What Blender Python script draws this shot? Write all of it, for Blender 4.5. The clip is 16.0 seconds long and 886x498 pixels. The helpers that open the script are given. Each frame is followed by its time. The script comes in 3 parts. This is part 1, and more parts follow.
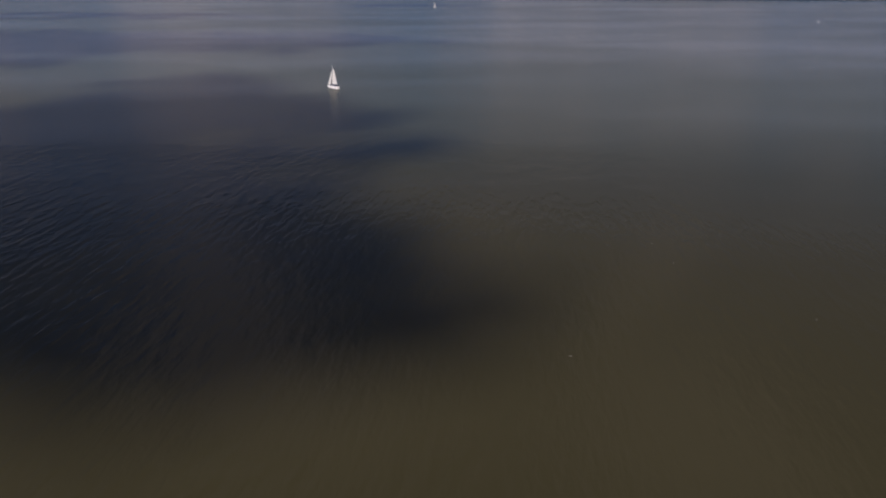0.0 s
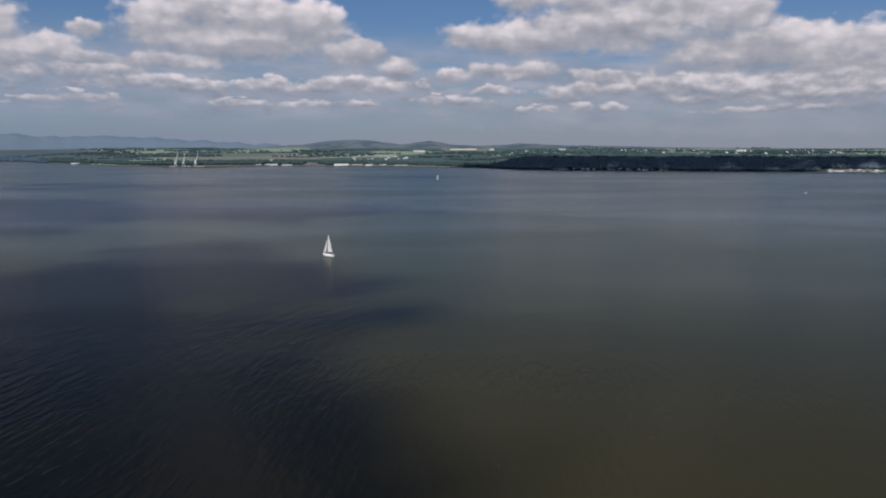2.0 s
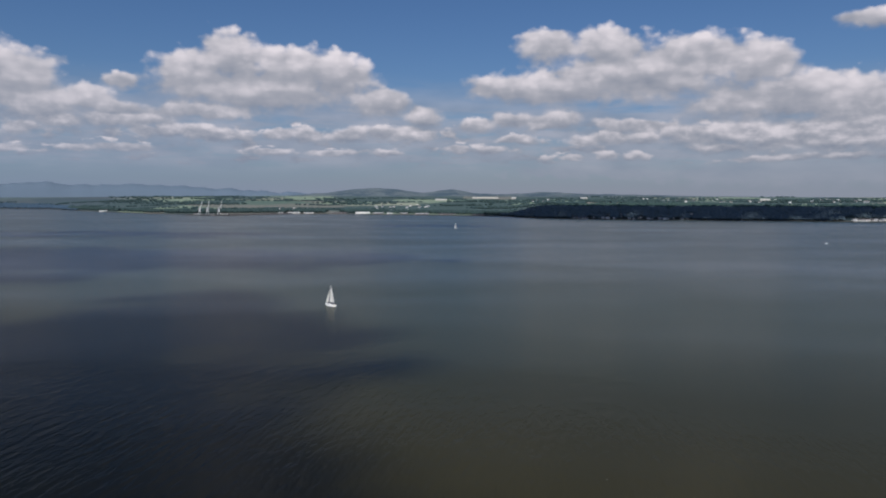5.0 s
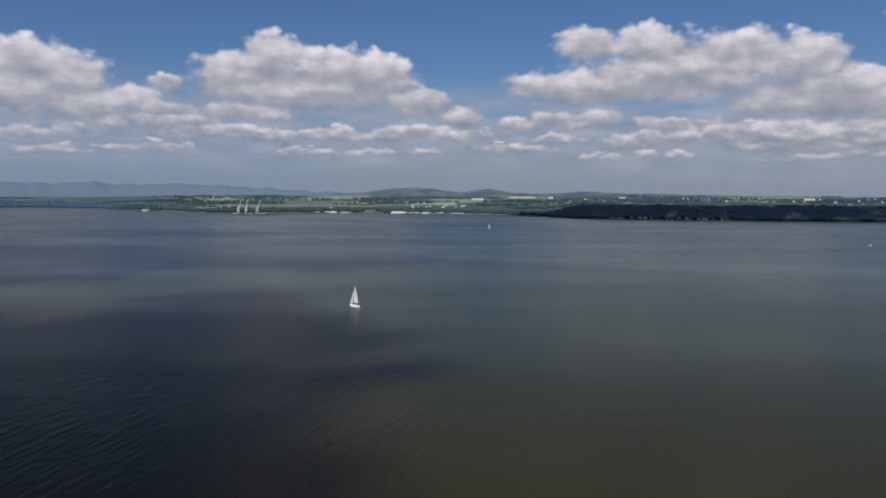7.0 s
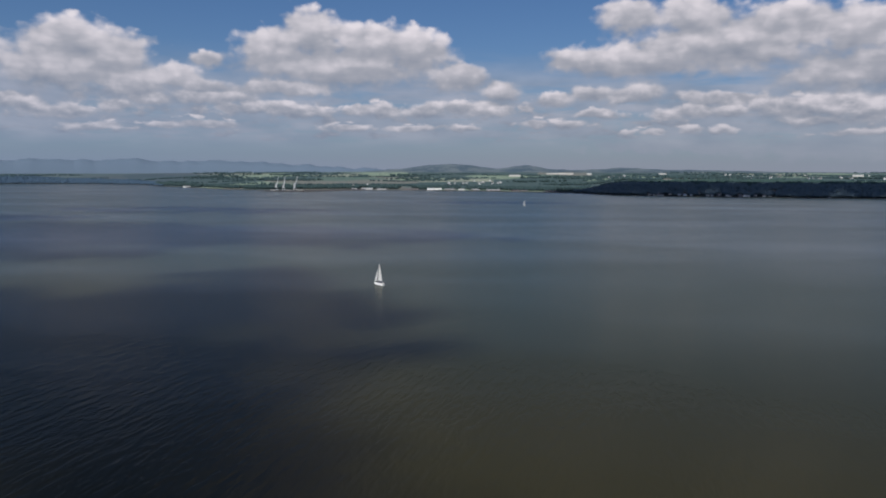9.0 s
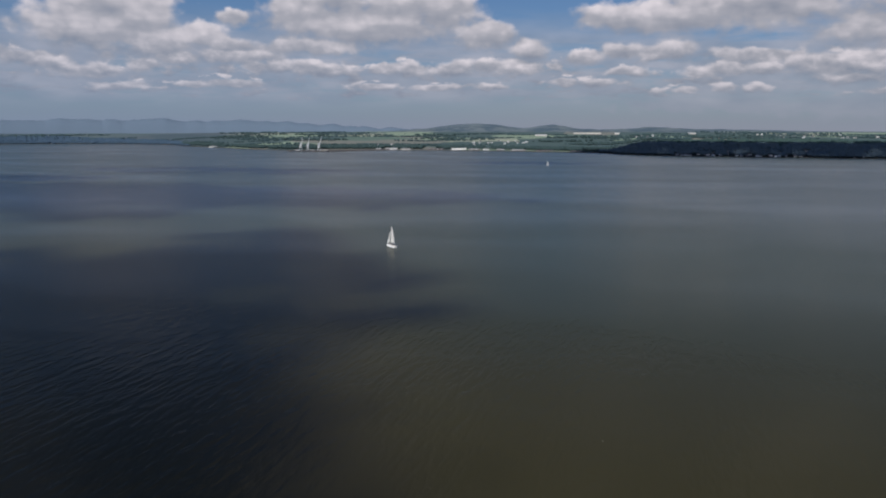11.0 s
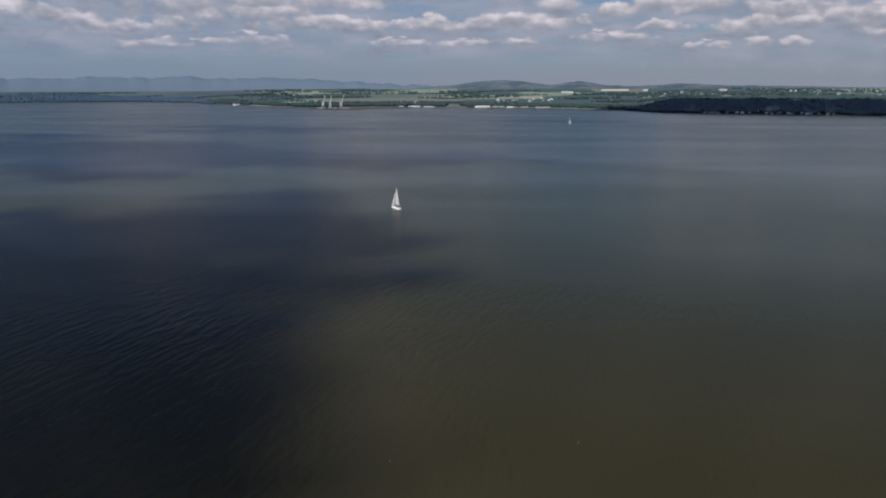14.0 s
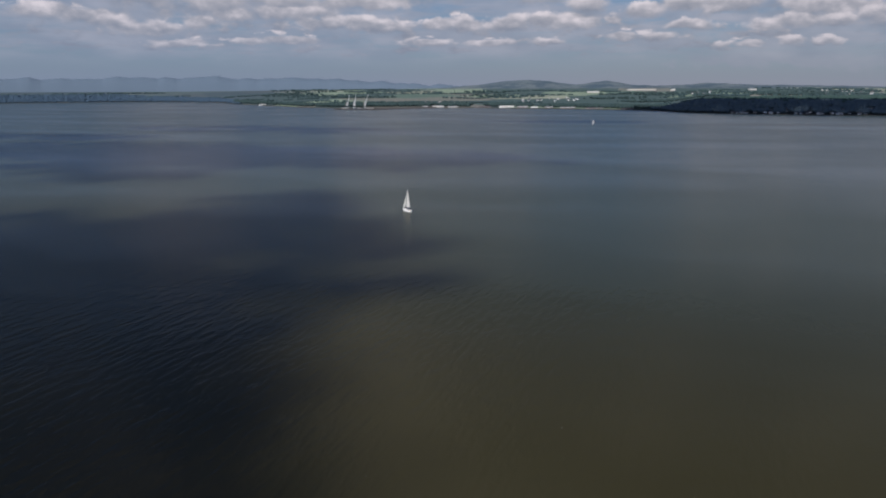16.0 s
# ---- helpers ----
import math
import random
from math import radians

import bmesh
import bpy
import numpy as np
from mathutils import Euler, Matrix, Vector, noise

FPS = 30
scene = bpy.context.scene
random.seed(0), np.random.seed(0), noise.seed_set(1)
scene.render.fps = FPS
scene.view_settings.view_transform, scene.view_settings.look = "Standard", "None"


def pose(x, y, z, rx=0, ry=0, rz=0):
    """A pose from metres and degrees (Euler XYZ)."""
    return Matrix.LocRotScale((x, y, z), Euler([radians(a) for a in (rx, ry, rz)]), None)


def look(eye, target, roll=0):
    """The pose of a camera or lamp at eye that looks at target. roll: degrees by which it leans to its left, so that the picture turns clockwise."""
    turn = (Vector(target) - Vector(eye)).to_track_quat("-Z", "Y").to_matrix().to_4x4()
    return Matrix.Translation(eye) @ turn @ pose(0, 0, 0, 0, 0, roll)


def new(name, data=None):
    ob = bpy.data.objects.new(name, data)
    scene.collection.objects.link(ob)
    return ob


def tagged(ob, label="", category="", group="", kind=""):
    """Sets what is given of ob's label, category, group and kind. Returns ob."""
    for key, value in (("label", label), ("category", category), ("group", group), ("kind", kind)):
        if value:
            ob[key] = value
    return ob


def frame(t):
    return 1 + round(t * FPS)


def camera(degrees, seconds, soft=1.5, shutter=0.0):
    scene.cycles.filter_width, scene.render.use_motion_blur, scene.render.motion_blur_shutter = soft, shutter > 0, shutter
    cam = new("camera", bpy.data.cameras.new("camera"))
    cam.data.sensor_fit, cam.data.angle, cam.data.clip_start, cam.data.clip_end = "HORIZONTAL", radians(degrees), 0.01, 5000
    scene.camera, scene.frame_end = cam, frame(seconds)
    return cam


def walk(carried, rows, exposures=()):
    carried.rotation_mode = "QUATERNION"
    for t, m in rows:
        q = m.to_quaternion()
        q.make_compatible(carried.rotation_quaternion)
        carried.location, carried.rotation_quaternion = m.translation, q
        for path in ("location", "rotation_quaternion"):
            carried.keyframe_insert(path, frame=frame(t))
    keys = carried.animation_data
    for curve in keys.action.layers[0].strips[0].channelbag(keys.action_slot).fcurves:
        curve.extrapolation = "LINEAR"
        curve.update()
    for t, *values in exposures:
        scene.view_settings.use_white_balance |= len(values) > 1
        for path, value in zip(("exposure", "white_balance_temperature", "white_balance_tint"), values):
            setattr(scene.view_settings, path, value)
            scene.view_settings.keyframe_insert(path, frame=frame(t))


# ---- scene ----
# ---- camera ----
cam = camera(62.0, 16.0, soft=2.0)


def shot(x, y, z, yaw, pitch, roll):
    return pose(x, y, z, 0, 0, yaw) @ pose(0, 0, 0, 90 + pitch) @ pose(0, 0, 0, 0, 0, roll)


PATH = [
    (0.0, 0.0, 0.0, 64.15, -0.95, -20.55, 0.04),
    (0.5, 2.1, 0.3, 64.41, -0.84, -16.57, 0.01),
    (1.0, 4.3, 0.5, 64.68, -0.67, -12.42, 0.02),
    (1.5, 6.4, 0.8, 64.95, -0.53, -9.74, 0.02),
    (2.0, 8.5, 1.1, 65.22, -0.42, -7.86, 0.04),
    (2.5, 10.7, 1.4, 65.49, -0.28, -6.35, 0.04),
    (3.0, 12.8, 1.8, 65.76, -0.13, -4.73, 0.03),
    (3.5, 14.9, 2.1, 66.03, 0.00, -4.11, 0.03),
    (4.0, 17.0, 2.5, 66.30, 0.33, -4.13, 0.07),
    (6.5, 27.6, 4.8, 67.67, 3.66, -4.21, 0.17),
    (7.0, 29.6, 5.4, 67.94, 4.40, -4.22, 0.17),
    (7.5, 31.7, 6.0, 68.21, 5.14, -4.24, 0.16),
    (8.0, 33.8, 6.6, 68.49, 5.90, -4.37, 0.14),
    (8.5, 35.9, 7.3, 68.76, 6.65, -5.12, 0.11),
    (9.0, 37.9, 8.0, 69.03, 7.38, -6.06, 0.10),
    (11.5, 48.0, 12.3, 70.39, 9.84, -9.88, 0.01),
    (12.0, 50.0, 13.4, 70.66, 10.20, -10.59, -0.03),
    (12.5, 52.0, 14.5, 70.92, 10.51, -11.20, -0.07),
    (13.0, 54.0, 15.6, 71.19, 10.82, -11.84, -0.09),
    (13.5, 55.9, 16.8, 71.46, 11.14, -12.25, -0.13),
    (14.0, 57.9, 18.1, 71.72, 11.55, -12.40, -0.12),
    (14.5, 59.8, 19.5, 71.99, 12.07, -12.41, -0.15),
    (15.0, 61.8, 20.9, 72.25, 12.64, -12.42, -0.15),
    (15.5, 63.7, 22.4, 72.51, 13.15, -12.42, -0.17),
    (16.0, 65.6, 24.0, 72.77, 13.59, -12.42, -0.19),
]
walk(cam, [(t, shot(*row)) for t, *row in PATH], exposures=[(0.0, 0.15, 6850, 25), (0.5, 0.13, 6750, 20), (1.5, 0.05, 6650, 14), (2.5, 0.0, 6400, 12), (8.5, 0.0, 6350, 11), (12.0, 0.0, 6450, 12), (16.0, 0.0, 6450, 13)])

# ---- node helpers ----


class Nodes:
    """Short-hand for wiring a node tree."""

    def __init__(self, tree):
        self.tree = tree
        tree.nodes.clear()

    def add(self, kind):
        return self.tree.nodes.new(kind)

    def put(self, socket, value):
        if isinstance(value, bpy.types.NodeSocket):
            self.tree.links.new(value, socket)
        else:
            socket.default_value = value

    def math(self, op, a, b=0.0, c=0.0, clamp=False):
        n = self.add("ShaderNodeMath")
        n.operation, n.use_clamp = op, clamp
        for s, v in zip(n.inputs, (a, b, c)):
            self.put(s, v)
        return n.outputs[0]

    def vec(self, op, a, b=(0, 0, 0), c=(0, 0, 0)):
        n = self.add("ShaderNodeVectorMath")
        n.operation = op
        for s, v in zip(n.inputs, (a, b, c)):
            self.put(s, v)
        return n.outputs["Value"] if op in ("LENGTH", "DOT_PRODUCT") else n.outputs["Vector"]

    def noise(self, vector, scale, detail=4.0, rough=0.55, colour=False, distortion=0.0):
        n = self.add("ShaderNodeTexNoise")
        self.put(n.inputs["Vector"], vector)
        n.inputs["Scale"].default_value, n.inputs["Detail"].default_value = scale, detail
        n.inputs["Roughness"].default_value, n.inputs["Distortion"].default_value = rough, distortion
        return n.outputs["Color" if colour else "Fac"]

    def step(self, value, low, high, out_low=0.0, out_high=1.0):
        n = self.add("ShaderNodeMapRange")
        n.interpolation_type = "SMOOTHSTEP"
        for s, v in zip(n.inputs, (value, low, high, out_low, out_high)):
            self.put(s, v)
        return n.outputs[0]

    def mix(self, fac, a, b):
        n = self.add("ShaderNodeMix")
        n.data_type = "RGBA"
        self.put(n.inputs[0], fac)
        for s, v in ((n.inputs[6], a), (n.inputs[7], b)):
            self.put(s, (*v, 1) if isinstance(v, tuple) else v)
        return n.outputs[2]

    def ramp(self, fac, *stops):
        n = self.add("ShaderNodeValToRGB")
        while len(n.color_ramp.elements) < len(stops):
            n.color_ramp.elements.new(0.5)
        for e, (at, colour) in zip(n.color_ramp.elements, stops):
            e.position, e.color = at, (*colour, 1)
        self.put(n.inputs[0], fac)
        return n.outputs[0]

    def lobes(self, p, rows, soft):
        """Smooth union of ellipses (centre x, y, half width, half height): 0 in a middle, 1 on an edge."""
        out = None
        for cx, cy, a, b in rows:
            q = self.vec("MULTIPLY_ADD", p, (1 / a, 1 / b, 0), (-cx / a, -cy / b, 0))
            d = self.vec("LENGTH", q)
            out = d if out is None else self.math("SMOOTH_MIN", out, d, soft)
        return out


# ---- world: sky and cumulus ----
SUN_ELEVATION, SUN_AZIMUTH = 50.0, 196.0  # azimuth clockwise from the y axis

CUMULUS_WEST = [(-17.4, 9.9, 2.9, 2.2), (-20.1, 8.7, 3.3, 1.98), (-12.9, 9.1, 4.2, 2.2), (-9.6, 8.8, 3.5, 1.98), (-6.2, 7.0, 3.1, 1.32),
                (-3.0, 5.9, 1.7, 1.1), (-15.4, 7.6, 8.4, 1.67), (-19.4, 6.0, 4.8, 0.79)]
CUMULUS_FAR_WEST = [(-33.9, 8.7, 3.3, 1.85), (-31.1, 7.9, 3.1, 2.2), (-34.5, 6.9, 4.8, 1.98), (-30.2, 6.1, 3.1, 1.32), (-26.8, 6.5, 1.9, 1.15),
                    (-24.9, 8.0, 1.3, 0.7), (-25.1, 6.1, 2.2, 0.62), (-24.0, 5.3, 4.0, 0.55)]
CUMULUS_EAST = [(6.3, 11.1, 2.4, 1.41), (10.9, 10.7, 3.3, 1.85), (17.0, 9.9, 3.7, 1.98), (21.3, 9.1, 3.3, 2.11), (13.4, 8.7, 8.8, 2.2),
                (3.3, 8.2, 3.5, 1.23), (24.3, 7.2, 4.8, 1.59), (28.1, 6.4, 5.7, 2.2), (21.8, 6.6, 6.6, 1.5), 
                (19.1, 4.4, 5.3, 1.1), (25.1, 4.2, 6.6, 1.54), (29.5, 4.4, 4.4, 1.76), (29.0, 11.6, 3.3, 0.79), (8.0, 7.9, 5.5, 1.6), (12.5, 5.2, 4.0, 0.7)]
STREETS_WEST = [(-41.2, 4.9, 2.2, 0.65), (-38.2, 4.6, 2.6, 0.6), (-26.8, 6.7, 1.3, 0.88), (-28.8, 5.0, 1.4, 0.44), (-25.7, 5.2, 1.9, 0.53), (-23.4, 4.5, 1.1, 0.53), (-21.4, 4.5, 1.6, 0.62), (-18.9, 4.4, 2.1, 0.66),
                (-25.1, 3.3, 2.2, 0.35), (-27.7, 3.2, 1.6, 0.31), (-14.0, 4.5, 1.1, 0.48), (-11.8, 4.5, 1.5, 0.62), (-8.2, 4.6, 1.9, 0.66), (-6.0, 4.7, 1.2, 0.62),
                (-3.7, 4.5, 2.0, 0.7), (-14.7, 3.2, 1.9, 0.31), (-9.7, 3.2, 2.6, 0.26), (-5.8, 3.2, 1.5, 0.26), (-34.9, 4.1, 2.6, 0.62), (-30.8, 4.5, 1.4, 0.57), (-32.7, 3.1, 2.2, 0.35)]
STREETS_EAST = [(1.1, 5.3, 1.4, 0.62), (3.8, 5.7, 1.9, 0.7), (7.0, 5.7, 2.4, 0.79), (9.3, 4.0, 1.5, 0.57), (11.4, 4.3, 1.7, 0.62), (13.3, 4.3, 1.5, 0.53),
                (15.4, 4.9, 1.1, 0.62), (2.2, 3.4, 1.5, 0.4), (-0.3, 3.4, 1.2, 0.4), (4.2, 4.2, 2.0, 0.44), (8.3, 2.8, 1.0, 0.26), (11.0, 2.9, 0.7, 0.35),
                (13.2, 2.8, 1.0, 0.31), (22.6, 2.7, 2.6, 0.31), (19.1, 3.5, 2.2, 0.35), (26.9, 2.8, 2.0, 0.31)]
CLOUD_SHELVES = [(24.0, 1.7, 13.0, 1.3), (10.0, 1.9, 8.0, 0.8), (14.0, 4.0, 9.0, 1.1), (24.0, 4.2, 9.0, 1.6), (30.0, 5.2, 7.0, 2.2), (-26.0, 5.2, 8.0, 1.1), (-22.5, 4.0, 6.0, 0.6), (-14.2, 3.4, 8.0, 0.5), (-7.0, 3.5, 7.0, 0.65), (3.4, 5.0, 4.2, 0.75), (9.6, 3.4, 7.0, 0.65),
                 (20.0, 3.1, 11.0, 1.0), (28.0, 2.9, 8.0, 1.0), (-29.0, 3.4, 6.0, 0.6), (-36.0, 5.2, 5.0, 0.8), (-23.0, 5.2, 4.5, 0.7)]


def puffed_clouds(n, p):
    """How near a cloud is (1 in its heart, 0 on its edge, less outside) and how high in its own cloud a direction lies (-1 base, 1 top)."""
    sway = n.vec("SUBTRACT", n.noise(p, 0.33, 2.0, 0.5, colour=True), (0.5, 0.5, 0.5))
    curl = n.vec("SUBTRACT", n.noise(n.vec("MULTIPLY", p, (1.0, 1.3, 1.0)), 1.4, 3.0, 0.5, colour=True), (0.5, 0.5, 0.5))
    q = n.vec("MULTIPLY_ADD", sway, (2.0, 0.8, 0), p)
    q = n.vec("MULTIPLY_ADD", curl, (0.6, 0.4, 0), q)
    total, tall = 1e-12, 0.0
    for i, (cx, cy, a, b) in enumerate(STREETS_WEST + STREETS_EAST + CUMULUS_WEST + CUMULUS_FAR_WEST + CUMULUS_EAST):
        grow = 1.18 if i < len(STREETS_WEST + STREETS_EAST) else 1.04
        a, b = a * grow, b * grow
        local = n.vec("MULTIPLY_ADD", q, (1 / a, 1 / b, 0), (-cx / a, -cy / b, 0))
        weight = n.math("POWER", math.exp(-7.0), n.vec("LENGTH", local))
        total = n.math("ADD", total, weight)
        tall = n.math("MULTIPLY_ADD", weight, n.vec("DOT_PRODUCT", local, (0, 1, 0)), tall)
    near = n.math("MULTIPLY_ADD", n.math("LOGARITHM", total, math.e), 1 / 7.0, 1.0)
    return near, n.math("DIVIDE", tall, total)


def make_world():
    world = bpy.data.worlds.new("estuary_sky")
    world.use_nodes = True
    scene.world = world
    n = Nodes(world.node_tree)
    way = n.add("ShaderNodeTexCoord").outputs["Generated"]
    xyz = n.add("ShaderNodeSeparateXYZ")
    n.put(xyz.inputs[0], way)
    x, y, z = xyz.outputs
    azimuth = n.math("MULTIPLY", n.math("ARCTAN2", x, y), 180 / math.pi)
    height = n.math("MULTIPLY", n.math("ARCSINE", z), 180 / math.pi)
    p = n.add("ShaderNodeCombineXYZ")
    n.put(p.inputs[0], azimuth), n.put(p.inputs[1], height)
    p = p.outputs[0]
    near, tall = puffed_clouds(n, p)
    tall = n.math("MINIMUM", n.math("MAXIMUM", tall, -1.0), 1.0)
    puff = n.math("SUBTRACT", n.noise(n.vec("MULTIPLY", p, (1.0, 1.5, 1.0)), 0.7, 4.5, 0.46), 0.5)
    knobs = n.add("ShaderNodeTexVoronoi")
    knobs.feature = "SMOOTH_F1"
    n.put(knobs.inputs["Vector"], n.vec("MULTIPLY_ADD", n.noise(p, 0.9, 2.0, colour=True), (0.8, 0.6, 0.0), n.vec("MULTIPLY", p, (0.9, 1.2, 0.0))))
    for key, value in (("Scale", 0.85), ("Detail", 1.3), ("Roughness", 0.5), ("Smoothness", 0.55)):
        knobs.inputs[key].default_value = value
    knob = n.math("SUBTRACT", 0.78, knobs.outputs["Distance"])
    here = n.math("MULTIPLY_ADD", puff, 0.58, n.math("MINIMUM", near, 0.9))
    here = n.math("MULTIPLY_ADD", knob, 0.34, here)
    # rows of small cumulus, flatter and closer together towards the horizon
    rank = n.add("ShaderNodeCombineXYZ")
    n.put(rank.inputs[0], n.math("MULTIPLY", azimuth, 0.52))
    n.put(rank.inputs[1], n.math("MULTIPLY", n.math("LOGARITHM", n.math("MAXIMUM", height, 0.5), math.e), 4.4))
    rows = n.noise(rank.outputs[0], 1.0, 6.0, 0.55)
    rows_above = n.noise(n.vec("ADD", rank.outputs[0], (0.05, 0.36, 0.0)), 1.0, 6.0, 0.55)
    rank_band = n.math("MULTIPLY", n.step(height, 1.6, 2.6), n.step(height, 4.5, 7.5, 1.0, 0.0))
    ranked = n.math("SUBTRACT", n.math("MULTIPLY", n.math("SUBTRACT", rows, 0.48), 3.2), n.math("SUBTRACT", 1.0, rank_band))
    here = n.math("MAXIMUM", here, ranked)
    # the rest of the sky, overhead and round about: broken cumulus on a level sheet
    lift = n.math("ADD", n.math("ABSOLUTE", z), 0.1)
    lifted = n.add("ShaderNodeCombineXYZ")
    for s in lifted.inputs:
        n.put(s, lift)
    broken = n.math("MULTIPLY", n.math("SUBTRACT", n.noise(n.vec("DIVIDE", way, lifted.outputs[0]), 1.3, 6.0, 0.55), 0.49), 5.0)
    away = n.math("MAXIMUM", n.step(height, 14.5, 20.0), n.step(n.math("ABSOLUTE", azimuth), 47.0, 56.0))
    here = n.math("ADD", n.math("MULTIPLY", here, n.math("SUBTRACT", 1.0, away)), n.math("MULTIPLY", broken, away))
    cover = n.step(here, 0.0, n.math("MULTIPLY_ADD", tall, -0.2, 0.5))
    folds = n.vec("MULTIPLY", p, (0.5, 1.45, 1.0))
    billow = n.math("SUBTRACT", n.noise(folds, 0.46, 3.5, 0.47), 0.5)
    above = n.math("SUBTRACT", n.noise(n.vec("ADD", folds, (0.1, 1.0, 0.0)), 0.46, 3.5, 0.47), 0.5)
    lit = n.math("MULTIPLY_ADD", tall, 0.48, 0.5)
    lit = n.math("MULTIPLY_ADD", knob, 0.34, lit)
    lit = n.math("MULTIPLY_ADD", n.math("SUBTRACT", billow, above), 0.8, lit)
    lit = n.math("MULTIPLY_ADD", n.math("MULTIPLY", n.math("SUBTRACT", rows, rows_above), rank_band), 1.5, lit, clamp=True)
    cloud = n.ramp(lit, (0.0, (0.235, 0.262, 0.325)), (0.45, (0.395, 0.398, 0.442)), (1.0, (0.79, 0.735, 0.765)))
    # thin grey layers low down
    layers = n.noise(n.vec("MULTIPLY", p, (0.16, 1.25, 1.0)), 0.75, 5.0, 0.55)
    low = n.math("MULTIPLY", n.step(height, 1.0, 3.0), n.step(height, 5.0, 9.5, 1.0, 0.0))
    shelf = n.lobes(n.vec("MULTIPLY_ADD", puff, (3.0, 0.9, 0), p), CLOUD_SHELVES, 0.15)
    thin = n.math("MULTIPLY_ADD", puff, 1.0, n.math("SUBTRACT", 1.0, shelf))
    veil = n.math("MAXIMUM", n.math("MULTIPLY", n.math("MULTIPLY", n.step(layers, 0.26, 0.56), low), 0.85), n.math("MULTIPLY", n.step(thin, -0.15, 0.6), 0.75))
    layer_tone = n.ramp(n.math("ADD", billow, 0.5), (0.3, (0.235, 0.28, 0.365)), (0.7, (0.43, 0.44, 0.51)))
    haze = n.math("POWER", 2.718, n.math("DIVIDE", n.math("MAXIMUM", height, 0.0), -3.5))
    sky = n.add("ShaderNodeTexSky")
    sky.sky_type, sky.sun_disc = "NISHITA", False
    sky.sun_elevation, sky.sun_rotation = radians(SUN_ELEVATION), radians(SUN_AZIMUTH)
    sky.air_density, sky.dust_density, sky.ozone_density = 1.0, 0.6, 2.0
    blue = n.add("ShaderNodeBackground")
    n.put(blue.inputs[0], n.vec("MULTIPLY", sky.outputs[0], (0.68, 0.95, 1.3))), n.put(blue.inputs[1], 0.05)
    white = n.add("ShaderNodeBackground")
    n.put(white.inputs[0], cloud), n.put(white.inputs[1], 1.0)
    far_air = n.add("ShaderNodeBackground")
    n.put(far_air.inputs[0], n.mix(n.step(azimuth, -38.0, 8.0), (0.212, 0.266, 0.372), (0.252, 0.28, 0.34))), n.put(far_air.inputs[1], 1.0)
    grey = n.add("ShaderNodeBackground")
    n.put(grey.inputs[0], layer_tone), n.put(grey.inputs[1], 1.0)
    layered = n.add("ShaderNodeMixShader")
    n.put(layered.inputs[0], veil)
    n.put(layered.inputs[1], blue.outputs[0]), n.put(layered.inputs[2], grey.outputs[0])
    clouds = n.add("ShaderNodeMixShader")
    n.put(clouds.inputs[0], cover)
    n.put(clouds.inputs[1], layered.outputs[0]), n.put(clouds.inputs[2], white.outputs[0])
    hazed = n.add("ShaderNodeMixShader")
    n.put(hazed.inputs[0], haze)
    n.put(hazed.inputs[1], clouds.outputs[0]), n.put(hazed.inputs[2], far_air.outputs[0])
    n.put(n.add("ShaderNodeOutputWorld").inputs[0], hazed.outputs[0])


make_world()
sun = new("sun", bpy.data.lights.new("sun", "SUN"))
sun.data.energy, sun.data.angle, sun.data.color = 4.6, radians(0.7), (1.0, 0.95, 0.88)
s_az, s_el = radians(SUN_AZIMUTH), radians(SUN_ELEVATION)
sun.matrix_world = look((0, 0, 900), (-900 * math.sin(s_az) * math.cos(s_el), -900 * math.cos(s_az) * math.cos(s_el), 900 - 900 * math.sin(s_el)))

# ---- materials ----
SILT, SILT_THIN = (0.0285, 0.0262, 0.012), (0.0255, 0.0237, 0.011)
SILT_GREEN, SILT_PALE = (0.028, 0.037, 0.027), (0.034, 0.0445, 0.034)


def material(name):
    m = bpy.data.materials.new(name)
    m.use_nodes = True
    n = Nodes(m.node_tree)
    bsdf = n.add("ShaderNodeBsdfPrincipled")
    n.put(n.add("ShaderNodeOutputMaterial").inputs[0], bsdf.outputs[0])
    return m, n, bsdf.inputs


def place(n):
    return n.add("ShaderNodeNewGeometry").outputs["Position"]


def worn(name, colour, rough=0.6, metal=0.0, spread=0.12, scale=1.5):
    """A painted or weathered surface with stains at two scales and a fine relief."""
    m, n, s = material(name)
    at = n.add("ShaderNodeTexCoord").outputs["Object"]
    fac = n.math("ADD", n.math("MULTIPLY", n.noise(at, scale, 5.0), 0.65), n.math("MULTIPLY", n.noise(at, scale * 9, 3.0), 0.35))
    n.put(s["Base Color"], n.mix(n.step(fac, 0.3, 0.7), tuple(c * (1 - spread) for c in colour), tuple(min(1, c * (1 + spread)) for c in colour)))
    n.put(s["Roughness"], rough), n.put(s["Metallic"], metal)
    bump = n.add("ShaderNodeBump")
    bump.inputs["Strength"].default_value, bump.inputs["Distance"].default_value = 0.2, 0.01
    n.put(bump.inputs["Height"], fac), n.put(s["Normal"], bump.outputs[0])
    return m


